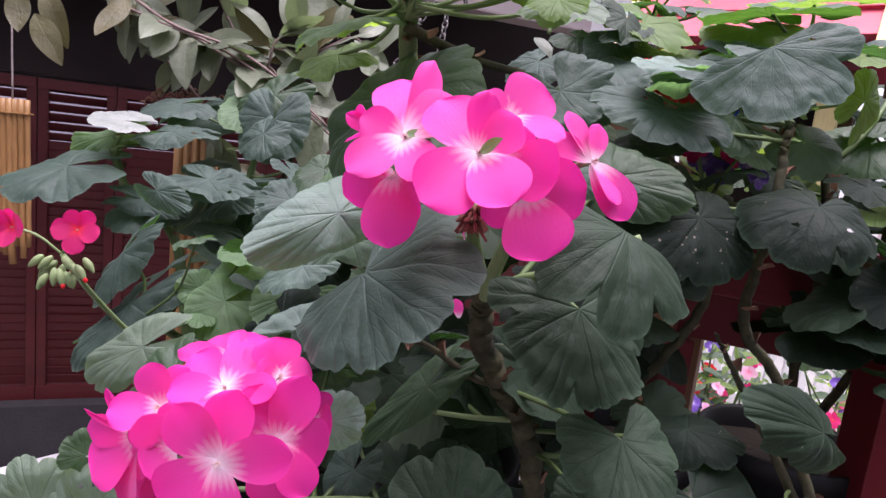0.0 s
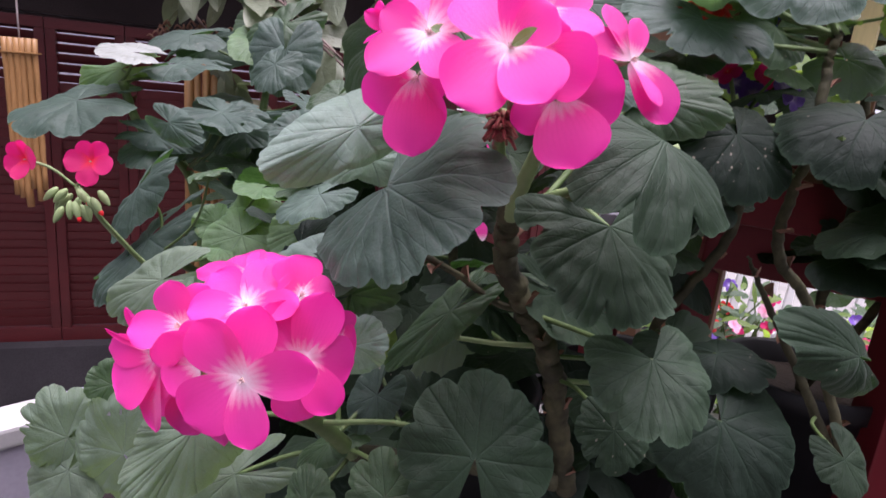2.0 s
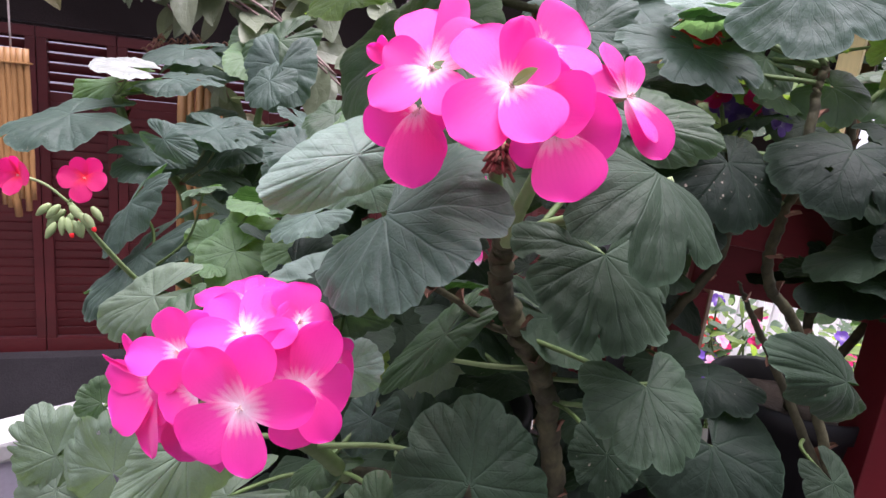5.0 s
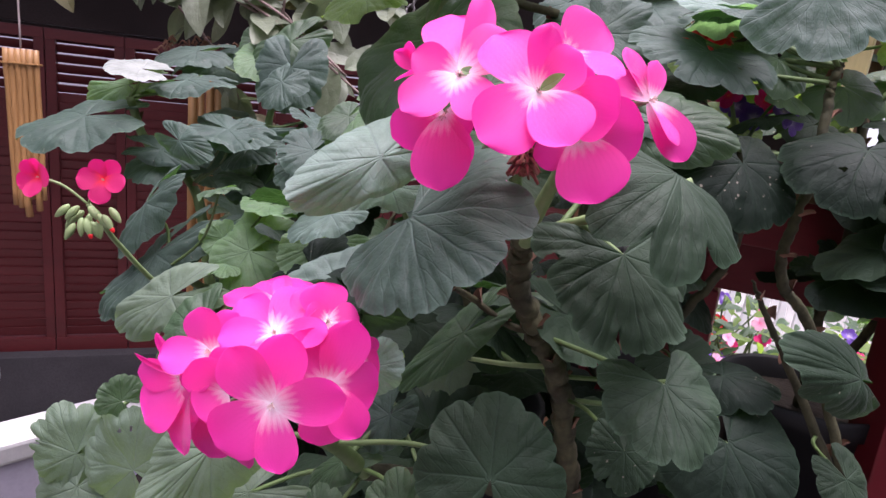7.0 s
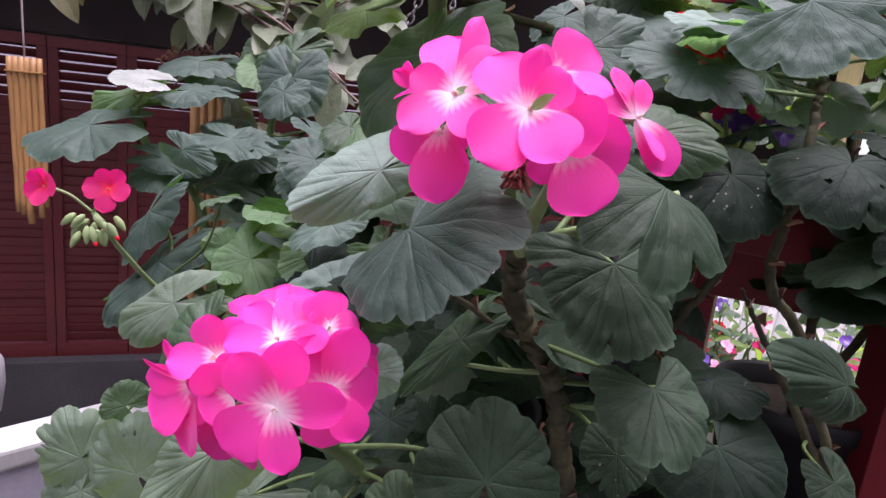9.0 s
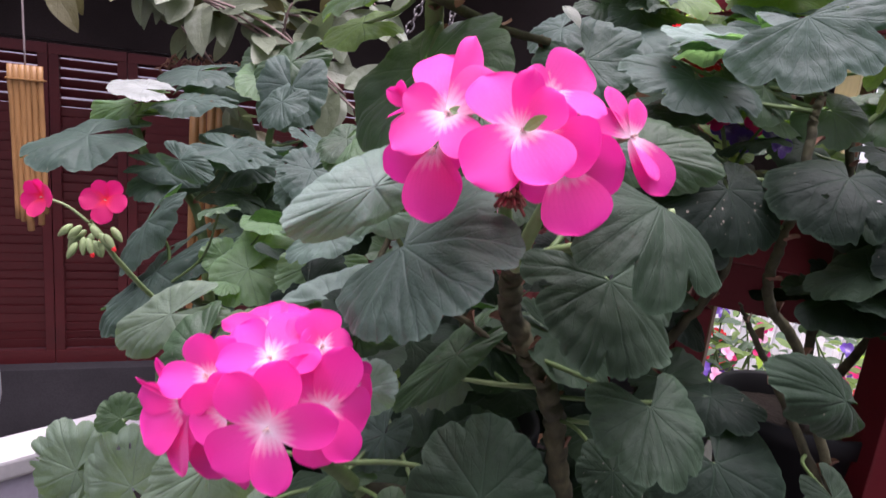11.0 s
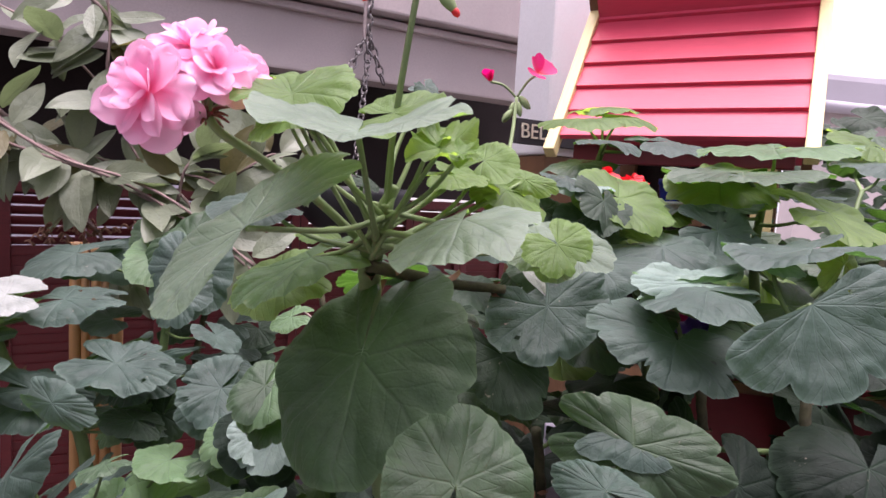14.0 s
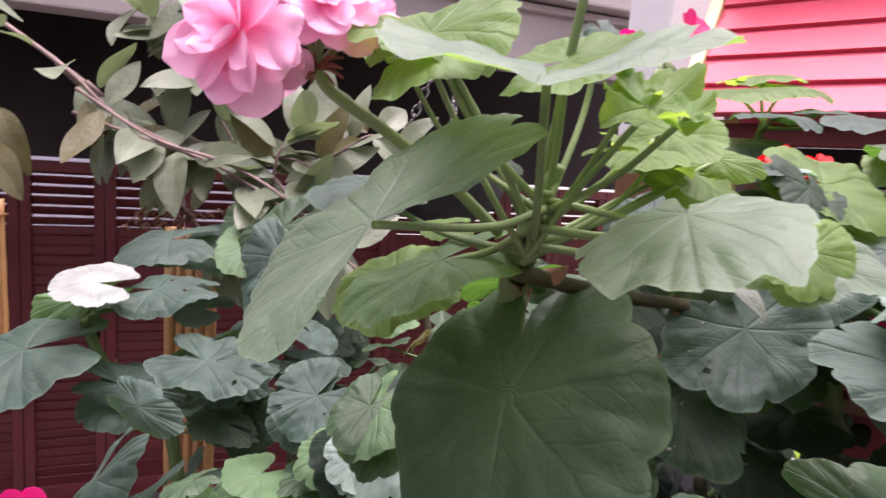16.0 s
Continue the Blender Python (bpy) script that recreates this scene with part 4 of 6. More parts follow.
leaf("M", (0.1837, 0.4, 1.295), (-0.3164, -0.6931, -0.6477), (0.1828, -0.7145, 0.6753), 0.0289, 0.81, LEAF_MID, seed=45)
scatter_leaves("M", 14, (-0.08, 0.10), (0.36, 0.42), (0.98, 1.14), (0.028, 0.042), (LEAF_SHADED, LEAF_DARK), 5)
plant("R", "geranium_plant", "leggy geranium with small deep pink flowers beside the bench", [
    (((-0.2106, 0.74, 0.8079), (-0.2511, 0.72, 0.9237), (-0.2689, 0.7, 0.9941), (-0.2906, 0.71, 1.104), (-0.3211, 0.72, 1.138), (-0.3567, 0.72, 1.166), (-0.3644, 0.7, 1.214)), 0.007, 0.0045, STEM),
    (((-0.2689, 0.7, 0.9941), (-0.2614, 0.62, 1.038), (-0.2785, 0.6, 1.054)), 0.005, 0.004, STEM),
    (((-0.221, 0.72, 0.8658), (-0.2322, 0.76, 1.032), (-0.2364, 0.78, 1.17), (-0.2314, 0.8, 1.244)), 0.006, 0.004, STEM),
    (((-0.2282, 0.44, 0.879), (-0.2442, 0.43, 0.9367), (-0.2561, 0.43, 0.9749)), 0.005, 0.004, STEM)])
leaf("R", (-0.3973, 0.67, 1.1909), (-0.9516, -0.1859, -0.2449), (-0.1475, -0.4229, 0.8941), 0.0696, 0.85, LEAF_GREY, gap=0.1, cup=-0.1, seed=46)
leaf("R", (-0.3516, 0.7, 1.2454), (-0.9634, -0.2651, 0.0391), (0.1025, -0.2297, 0.9679), 0.0377, 1.18, LEAF_GLOSS_AND_PALE, cup=0, ruffle=0.03, seed=47)
leaf("R", (-0.3106, 0.72, 1.2384), (0.9867, -0.1139, 0.1164), (-0.1436, -0.2718, 0.9516), 0.0577, 0.69, LEAF_GREY, cup=-0.1, bites=2, holes=2, seed=48)
leaf("R", (-0.2866, 0.84, 1.2778), (-0.9504, -0.2127, -0.2271), (-0.0823, -0.5319, 0.8428), 0.0940, 0.42, LEAF_GREY, seed=49)
leaf("R", (-0.3756, 0.72, 1.2264), (-0.9227, -0.1888, -0.3361), (-0.053, -0.8014, 0.5957), 0.0530, 0.45, LEAF_YOUNG, ruffle=.15, seed=50)
leaf("R", (-0.3234, 0.69, 1.1491), (-0.9239, -0.2372, -0.3002), (-0.0749, -0.6574, 0.7498), 0.0422, 0.81, LEAF_GREY, cup=-0.05, seed=51)
leaf("R", (-0.3207, 0.68, 1.1627), (0.9818, -0.1703, -0.0844), (-0.0635, -0.7125, 0.6988), 0.0587, 0.34, LEAF_GREY, cup=-0.05, seed=52)
leaf("R", (-0.2793, 0.7, 1.172), (0.9296, -0.094, 0.3565), (-0.3647, -0.3767, 0.8515), 0.1063, 0.15, LEAF_GREY, seed=53)
leaf("R", (-0.2069, 0.77, 1.2655), (-0.0416, -0.3618, -0.9313), (-0.0071, -0.932, 0.3624), 0.0553, 0.82, LEAF_GREY, seed=54)
leaf("R", (-0.2136, 0.79, 1.2955), (-0.7317, -0.3105, -0.6068), (-0.1148, -0.8214, 0.5587), 0.0644, 0.49, LEAF_MID, seed=55)
leaf("R", (-0.2286, 0.69, 1.1739), (0.9242, -0.2407, 0.2964), (-0.3757, -0.435, 0.8183), 0.0415, 0.72, LEAF_GREY, seed=56)
leaf("R", (-0.2988, 0.6, 1.1191), (-0.4463, -0.3339, -0.8303), (-0.4806, -0.6932, 0.5371), 0.0599, 0.38, LEAF_GREY, fold=-0.3, seed=57)
leaf("R", (-0.1883, 0.6, 1.0944), (0.9525, -0.3044, 0.0055), (-0.2707, -0.8387, 0.4725), 0.0493, 0.68, LEAF_YOUNG, ruffle=0.12, seed=58)
leaf("R", (-0.2066, 0.57, 1.075), (-0.9997, 0, 0.0249), (0.0245, -0.1859, 0.9823), 0.0201, 1.01, LEAF_YOUNG, seed=59)
leaf("R", (-0.0901, 0.45, 1.159), (-0.8497, -0.2964, -0.4361), (-0.2454, -0.5098, 0.8246), 0.0337, 0.60, LEAF_PALE, seed=60)
leaf("R", (-0.19, 0.58, 1.0875), (-0.909, -0.2584, -0.3271), (-0.0545, -0.7042, 0.7079), 0.0387, 0.99, LEAF_YOUNG, ruffle=0.08, seed=61)
leaf("R", (-0.2639, 0.62, 1.0813), (-0.8671, -0.1836, -0.463), (-0.3981, -0.3032, 0.8658), 0.1089, 0.26, LEAF_GREY, bites=2, holes=2, seed=62)
leaf("R", (-0.2317, 0.505, 1.0614), (-0.8725, -0.1738, -0.4566), (-0.1016, -0.8497, 0.5174), 0.0575, 0.50, LEAF_FELT, seed=63)
leaf("R", (-0.2563, 0.405, 0.9417), (-0.4082, -0.3628, -0.8377), (0.04, -0.9239, 0.3806), 0.0413, 0.76, LEAF_FELT, seed=64)
leaf("R", (-0.0789, 0.55, 1.186), (-0.8758, -0.2212, -0.429), (-0.281, -0.4889, 0.8258), 0.0452, 0.84, LEAF_PALE, seed=65)
leaf("R", (-0.2305, 0.7, 1.136), (0.809, -0.5285, -0.2572), (-0.093, -0.5471, 0.8319), 0.0378, 0.82, LEAF_GREY, seed=66)
leaf("R", (-0.2035, 0.72, 1.248), (-0.3889, -0.5375, -0.7482), (-0.1915, -0.7473, 0.6363), 0.0372, 0.74, LEAF_GREY, seed=67)
leaf("R", (-0.1611, 0.66, 1.155), (0.9537, -0.2869, -0.0906), (-0.066, -0.4935, 0.8673), 0.0349, 0.82, LEAF_GREY, bites=1, seed=68)
leaf("R", (-0.2499, 0.8, 1.274), (-0.9542, 0, 0.2993), (0.2572, -0.5116, 0.8198), 0.0320, 1.45, LEAF_YOUNG, seed=69)
leaf("R", (-0.1725, 0.55, 1.012), (-0.9692, 0, 0.2465), (0.1462, -0.8052, 0.5747), 0.0311, 0.54, LEAF_YOUNG, seed=70)
leaf("R", (-0.1203, 0.6, 1.08), (-0.9673, 0, -0.2538), (-0.2017, -0.6066, 0.769), 0.0380, 0.66, LEAF_YOUNG, seed=71)
leaf("R", (-0.1493, 0.6, 1.036), (-0.8316, 0, -0.5554), (-0.378, -0.7326, 0.566), 0.0500, 0.59, LEAF_GREY, seed=72)
leaf("R", (-0.2578, 0.58, 1.186), (0.8963, -0.2826, -0.3418), (-0.1706, -0.9311, 0.3224), 0.0354, 0.45, LEAF_GREY, seed=73)
leaf("R", (-0.2894, 0.6, 1.0684), (-0.5912, -0.35, -0.7266), (-0.39, -0.6645, 0.6374), 0.0857, 0.33, LEAF_GREY, holes=2, seed=74)
leaf("R", (-0.2342, 0.66, 1.195), (-0.9422, -0.2539, -0.2185), (-0.0983, -0.4142, 0.9048), 0.0394, 0.89, LEAF_GREY, seed=75)
leaf("R", (-0.3328, 0.8, 1.273), (-0.9657, -0.1741, -0.1927), (-0.1182, -0.3662, 0.923), 0.0575, 0.79, LEAF_GREY, seed=76)
leaf("R", (-0.2524, 0.82, 1.294), (-0.454, -0.548, -0.7026), (-0.0147, -0.7838, 0.6208), 0.0365, 0.99, LEAF_MID, seed=77)
leaf("R", (-0.2239, 0.66, 1.142), (-0.9684, 0, 0.2494), (0.2401, -0.2714, 0.9321), 0.0316, 0.66, LEAF_DARK, seed=78)
leaf("R", (-0.0851, 0.5, 1.229), (-0.5213, -0.5818, -0.6242), (-0.438, -0.4454, 0.7809), 0.0344, 0.79, LEAF_YOUNG, seed=79)
leaf("R", (-0.2226, 0.61, 1.0882), (-0.8854, -0.4056, 0.227), (0.4621, -0.8207, 0.336), 0.0247, 0.86, LEAF_YOUNG, ruffle=.14, seed=80)
leaf("R", (-0.2082, 0.55, 1.151), (-0.8391, -0.4784, -0.2589), (-0.2689, -0.049, 0.9619), 0.0209, 0.75, LEAF_MID, ruffle=.1, seed=81)
leaf("R", (-0.1215, 0.58, 1.162), (-0.8799, -0.3516, -0.3197), (-0.1145, -0.4962, 0.8607), 0.0284, 0.94, LEAF_YOUNG, seed=82)
leaf("R", (-0.1883, 0.81, 1.15), (0.978, -0.2088, -0.0002), (-0.0955, -0.4484, 0.8887), 0.0479, 0.61, LEAF_GREY, bites=2, holes=2, seed=83)
leaf("R", (-0.1686, 0.765, 1.11), (0.9798, -0.107, 0.1692), (-0.1769, -0.8583, 0.4816), 0.0467, 0.59, LEAF_GREY, bites=2, seed=84)
leaf("R", (-0.1743, 0.765, 1.109), (-0.9789, -0.1808, -0.0948), (0.0537, -0.6761, 0.7349), 0.0276, 0.81, LEAF_GREY, bites=1, seed=85)
leaf("R", (-0.2093, 0.69, 1.135), (-0.513, -0.2474, -0.8219), (-0.2507, -0.8726, 0.4191), 0.0404, 0.71, LEAF_DARK, seed=86)
leaf("R", (-0.0812, 0.5, 1.216), (-0.3058, -0.6669, -0.6795), (-0.1912, -0.6562, 0.73), 0.0300, 0.69, LEAF_MID, seed=87)
leaf("R", (-0.0859, 0.6, 1.206), (-0.8806, 0, -0.4738), (-0.277, -0.8114, 0.5148), 0.0204, 0.84, LEAF_MID, seed=88)
leaf("R", (-0.1301, 0.6, 1.134), (-0.6917, 0, -0.7222), (0, -1, -0), 0.0262, 0.95, LEAF_MID, seed=89)
leaf("R", (-0.2301, 0.42, 1.0075), (-0.7747, -0.2812, 0.5664), (0.4797, -0.8449, 0.2367), 0.0178, 1.07, LEAF_MID, bites=0, holes=0, seed=90)
leaf("R", (-0.259, 0.41, 0.9659), (-0.8279, -0.402, -0.391), (0.3576, -0.9156, 0.184), 0.0299, 1.24, LEAF_FELT, gap=0.3, wing=-0.1, bites=2, seed=91)
leaf("R", (-0.2118, 0.4, 0.9646), (-0.6802, 0.1113, 0.7245), (-0.072, -0.9938, 0.0851), 0.0449, 0.95, LEAF_FELT, holes=2, seed=92)
leaf("R", (-0.1945, 0.48, 1.042), (-0.3877, -0.4478, -0.8057), (-0.144, -0.8339, 0.5328), 0.0549, 0.66, LEAF_MID, cup=-0.1, seed=201)
leaf("R", (-0.1638, 0.5, 1.0498), (-0.7148, -0.362, -0.5984), (-0.0352, -0.8359, 0.5477), 0.0276, 0.87, LEAF_YOUNG, cup=0, seed=202)
leaf("R", (-0.075, 0.4, 1.1252), (-0.8253, -0.3403, -0.4506), (-0.117, -0.6776, 0.7261), 0.0550, 0.44, LEAF_PALE, cup=-0.1, seed=203)
leaf("R", (-0.1026, 0.5, 1.1251), (-0.8704, -0.2283, -0.4361), (-0.12, -0.7608, 0.6378), 0.0438, 0.61, LEAF_YOUNG, cup=0, seed=204)
leaf("R", (-0.147, 0.62, 1.1745), (-0.8463, -0.2944, -0.4439), (-0.0459, -0.79, 0.6113), 0.0340, 0.89, LEAF_GREY, cup=0, seed=205)
leaf("R", (-0.097, 0.55, 1.177), (-0.7994, -0.3763, -0.4684), (-0.1227, -0.661, 0.7403), 0.0266, 0.97, LEAF_PALE, cup=0, seed=206)
leaf("R", (-0.1424, 0.62, 1.1865), (-0.7616, -0.5356, -0.3647), (0.1261, -0.6746, 0.7273), 0.0373, 0.90, LEAF_GREY, cup=0, bites=2, holes=2, seed=207)
leaf("R", (-0.1344, 0.6, 1.1382), (-0.764, -0.5948, -0.25), (-0.2491, -0.0855, 0.9647), 0.0336, 0.80, LEAF_MID, cup=0, seed=208)
leaf("R", (-0.0898, 0.5, 1.2284), (-0.4557, -0.7233, -0.5188), (-0.0968, -0.5391, 0.8367), 0.0299, 0.76, LEAF_MID, cup=-0.1, seed=209)
leaf("R", (-0.1645, 0.7, 1.2122), (0.7971, -0.3584, -0.486), (0.4298, -0.2285, 0.8735), 0.0279, 0.80, LEAF_GREY, cup=0, seed=210)
leaf("M", (0.1592, 0.41, 1.3219), (-0.9742, -0.2255, -0.0097), (0.0822, -0.3946, 0.9152), 0.0443, 0.50, LEAF_PALE, cup=0, seed=211)
leaf("M", (0.119, 0.46, 1.3261), (0.9295, 0.1759, 0.3242), (-0.2243, -0.4279, 0.8755), 0.0457, 0.64, LEAF_GREY, cup=-0.1, seed=212)
leaf("M", (0.2086, 0.42, 1.3363), (-0.9798, -0.1882, 0.0674), (0.1329, -0.3609, 0.9231), 0.0266, 0.66, LEAF_PALE, cup=0, seed=213)
leaf("R", (-0.228, 0.7, 1.1405), (-0.448, -0.5465, -0.7075), (-0.1009, -0.7554, 0.6474), 0.0366, 0.89, LEAF_MID, cup=0, seed=214)
leaf("R", (-0.1772, 0.6, 1.1313), (-0.6584, -0.742, -0.1263), (-0.0107, -0.1586, 0.9873), 0.0270, 1.30, LEAF_YOUNG, cup=0, seed=215)
leaf("R", (-0.2414, 0.66, 1.1944), (0.9363, -0.3386, -0.093), (-0.0241, -0.3263, 0.945), 0.0591, 0.58, LEAF_GREY, cup=0, bites=2, holes=2, seed=216)
plant("U", "geranium_plant", "young geranium with pale pink double flower and bright leaves", [
    (((-0.0093, 0.47, 1.164), (-0.02, 0.45, 1.267), (-0.0257, 0.42, 1.313), (-0.0262, 0.4, 1.331)), 0.0066, 0.0058, STEM_PALE),
    (((-0.0262, 0.4, 1.331), (-0.0213, 0.39, 1.354), (-0.0172, 0.385, 1.366)), 0.0058, 0.0022, STEM_PALE),
    (((-0.0274, 0.395, 1.326), (0.0165, 0.42, 1.315), (0.0516, 0.43, 1.311)), 0.0034, 0.0026, STEM_OLD)])
NODES["U"] = (Vector((-0.0267, 0.39, 1.33)), Vector((-0.0196, 0.38, 1.357)))
leaf("U", (-0.0293, 0.384, 1.2822), (-0.2154, -0.5993, -0.771), (-0.5022, -0.6092, 0.6138), 0.0630, 0.87, LEAF_MID, ruffle=0.07, cup=-0.15, gap=.02, stalk=0, seed=93)
leaf("U", (-0.0749, 0.322, 1.3481), (-0.4365, 0.8718, 0.2223), (-0.5314, -0.4492, 0.7182), 0.0316, 1.49, LEAF_FELT, gap=0.7, cup=-0.03, ruffle=0.03, seed=94)
leaf("U", (-0.0903, 0.44, 1.353), (-0.9124, -0.3847, -0.1401), (-0.05, -0.235, 0.9707), 0.0260, 1.27, LEAF_GREY, seed=95)
leaf("U", (-0.0352, 0.314, 1.3847), (-0.1309, -0.9627, -0.2367), (-0.0595, -0.2307, 0.9712), 0.0312, 1.32, LEAF_FELT, ruffle=0.07, fold=0.24, wing=0.06, cup=0.06, cleft=2.6, lobes=5, seed=74, gap=0.02)
leaf("U", (-0.0637, 0.36, 1.4025), (0.8804, -0.0502, 0.4715), (-0.4304, -0.5017, 0.7503), 0.0283, 1.02, LEAF_LIGHT, cup=-0.1, seed=220)
leaf("U", (-0.0637, 0.36, 1.402), (-0.8917, -0.4523, -0.0201), (0.1956, -0.4248, 0.8839), 0.0244, 0.87, LEAF_LIGHT, cup=-0.1, seed=221)
leaf("U", (-0.0205, 0.37, 1.3989), (0.9012, -0.3918, 0.1853), (-0.3464, -0.3942, 0.8512), 0.0255, 1.05, LEAF_LIGHT, cup=0, seed=222)
leaf("U", (0.0082, 0.333, 1.3544), (-0.3095, -0.9414, -0.1339), (-0.2416, -0.0584, 0.9686), 0.0482, 0.62, LEAF_FELT, ruffle=0.05, wing=0.06, cup=-0.12, gap=0.12, seed=96)
leaf("U", (0.0576, 0.36, 1.3439), (0.5654, -0.5061, -0.6513), (0.0577, -0.7634, 0.6433), 0.0158, 1.23, LEAF_LIGHT, fold=0.1, seed=97)
leaf("U", (0.0614, 0.37, 1.3437), (0.9853, -0.1707, -0.0076), (-0.0819, -0.5107, 0.8558), 0.0293, 0.74, LEAF_FELT, fold=0.1, seed=98)
leaf("U", (-0.0563, 0.4, 1.3281), (-0.8703, -0.3394, -0.357), (-0.2762, -0.264, 0.9241), 0.0442, 0.53, LEAF_YOUNG, fold=0.1, seed=99)
leaf("U", (-0.0008, 0.345, 1.3833), (0.9693, -0.1334, -0.2066), (0.0888, -0.5938, 0.7997), 0.0160, 1.19, LEAF_LIGHT, ruffle=0.3, cup=0.3, seed=100)
leaf("U", (-0.0044, 0.35, 1.3867), (-0.7908, -0.3466, -0.5045), (-0.163, -0.6752, 0.7194), 0.0091, 0.84, LEAF_LIGHT, ruffle=0.3, cup=0.3, seed=101)
leaf("U", (0.006, 0.335, 1.381), (0.699, -0.6837, -0.2099), (-0.178, -0.4506, 0.8748), 0.0073, 1.10, LEAF_LIGHT, cup=.35, ruffle=.25, seed=102)
leaf("U", (-0.0662, 0.37, 1.4006), (-0.9049, -0.369, -0.2121), (-0.0777, -0.3468, 0.9347), 0.0136, 0.88, LEAF_LIGHT, seed=103)
leaf("U", (-0.0638, 0.41, 1.416), (0.9812, -0.1738, 0.0844), (-0.1524, -0.4276, 0.891), 0.0288, 0.86, LEAF_LIGHT, ruffle=0.08, seed=104)
leaf("U", (-0.0034, 0.4, 1.416), (0.2403, -0.7706, -0.5904), (-0.3205, -0.637, 0.7011), 0.0130, 0.45, LEAF_GREY, seed=105)
leaf("U", (-0.0545, 0.45, 1.338), (-0.993, 0, -0.1183), (-0.1177, -0.0996, 0.988), 0.0143, 1.70, LEAF_LIGHT, seed=106)
leaf("U", (0.0122, 0.4, 1.374), (0.9953, 0, 0.0969), (-0.0959, -0.1402, 0.9855), 0.0189, 1.70, LEAF_LIGHT, seed=107)
leaf("U", (-0.0319, 0.44, 1.369), (0.9238, 0, -0.3829), (0.3778, -0.1621, 0.9116), 0.0111, 1.70, LEAF_DARK, seed=108)
leaf("U", (-0.0665, 0.41, 1.4158), (-0.9381, -0.1753, -0.2988), (-0.2374, -0.3031, 0.9229), 0.0285, 0.82, LEAF_LIGHT, seed=109)
leaf("U", (-0.0754, 0.42, 1.404), (-0.9627, 0, 0.2706), (0.2615, -0.2579, 0.9301), 0.0088, 1.70, LEAF_LIGHT, seed=110)
leaf("U", (0.0325, 0.42, 1.383), (0.816, 0, 0.5781), (-0.5338, -0.3837, 0.7535), 0.0169, 1.70, LEAF_LIGHT, seed=111)
leaf("U", (0.0234, 0.42, 1.376), (0.8188, -0.4735, -0.3246), (0.3394, -0.0566, 0.9389), 0.0211, 1.14, LEAF_LIGHT, seed=112)
leaf("U", (-0.0014, 0.42, 1.418), (0.9226, 0, -0.3858), (0.3634, -0.3359, 0.869), 0.0100, 1.70, LEAF_GREY, seed=113)
leaf("U", (0.0507, 0.45, 1.371), (0.811, -0.3677, -0.455), (0.2201, -0.5289, 0.8197), 0.0272, 1.05, LEAF_LIGHT, seed=114)
leaf("U", (-0.0857, 0.62, 1.25), (-0.945, 0, -0.3272), (-0.3159, -0.2606, 0.9123), 0.0211, 0.98, LEAF_YOUNG, stalk=0, seed=115)
leaf("U", (-0.0699, 0.62, 1.233), (0.6032, 0, 0.7976), (-0.7727, 0.2478, 0.5844), 0.0143, 1.44, LEAF_YELLOW, stalk=0, seed=116)
leaf("U", (0.0488, 0.43, 1.3676), (-0.9198, -0.365, 0.144), (0.28, -0.3537, 0.8925), 0.0274, 0.97, LEAF_LIGHT, seed=117)
leaf("U", (-0.077, 0.45, 1.312), (-0.9449, 0, -0.3273), (-0.2974, -0.4175, 0.8586), 0.0328, 1.01, LEAF_LIGHT, seed=118)
leaf("U", (0.0615, 0.44, 1.3744), (0.8491, -0.488, -0.2023), (-0.3197, -0.7795, 0.5386), 0.0205, 0.42, LEAF_LIGHT, seed=119)
plant("G", "geranium_plant", "geranium with bright green leaves and red flowers behind", [
    (((0.2273, 0.58, 1.197), (0.1938, 0.56, 1.3), (0.1562, 0.55, 1.355), (0.1415, 0.54, 1.373)), 0.006, 0.004, STEM),
    (((0.3365, 0.6, 1.242), (0.3086, 0.58, 1.324), (0.3097, 0.575, 1.388)), 0.005, 0.003, STEM),
    (((0.2243, 0.62, 1.291), (0.2131, 0.68, 1.351), (0.2068, 0.7, 1.39), (0.211, 0.7, 1.419)), 0.004, 0.003, STEM),
    (((0.3365, 0.6, 1.242), (0.3834, 0.58, 1.31), (0.4401, 0.62, 1.388)), 0.003, 0.002, STEM)])
leaf("G", (0.108, 0.5, 1.378), (0.8106, -0.4794, -0.3364), (0.2749, -0.1956, 0.9413), 0.0209, 1.70, LEAF_GREY, seed=120)
leaf("G", (0.1463, 0.5, 1.3675), (0.9161, -0.2528, -0.3112), (0.1393, -0.5272, 0.8383), 0.0396, 1.02, LEAF_LIGHT, cup=0, seed=121)
leaf("G", (0.127, 0.48, 1.365), (-0.0711, -0.7517, -0.6557), (0.4373, -0.6143, 0.6568), 0.0266, 0.82, LEAF_DARK, seed=122)
leaf("G", (0.1925, 0.72, 1.448), (-0.9579, -0.2393, -0.1588), (-0.13, -0.1317, 0.9827), 0.0418, 1.24, LEAF_LIGHT, seed=123)
leaf("G", (0.2363, 0.72, 1.454), (0.9998, 0, -0.0208), (0.0201, -0.2574, 0.9661), 0.0388, 1.07, LEAF_LIGHT, seed=124)
leaf("G", (0.225, 0.74, 1.465), (0.9523, 0.2564, 0.1654), (-0.1316, -0.144, 0.9808), 0.0390, 0.84, LEAF_LIGHT, seed=125)
leaf("G", (0.1996, 0.66, 1.422), (-0.0884, -0.9873, -0.1317), (0.0526, -0.1366, 0.9892), 0.0405, 0.78, LEAF_GREY, seed=126)
leaf("G", (0.258, 0.66, 1.425), (0.9999, 0, -0.0157), (0.0152, -0.253, 0.9673), 0.0422, 0.98, LEAF_GREY, seed=127)
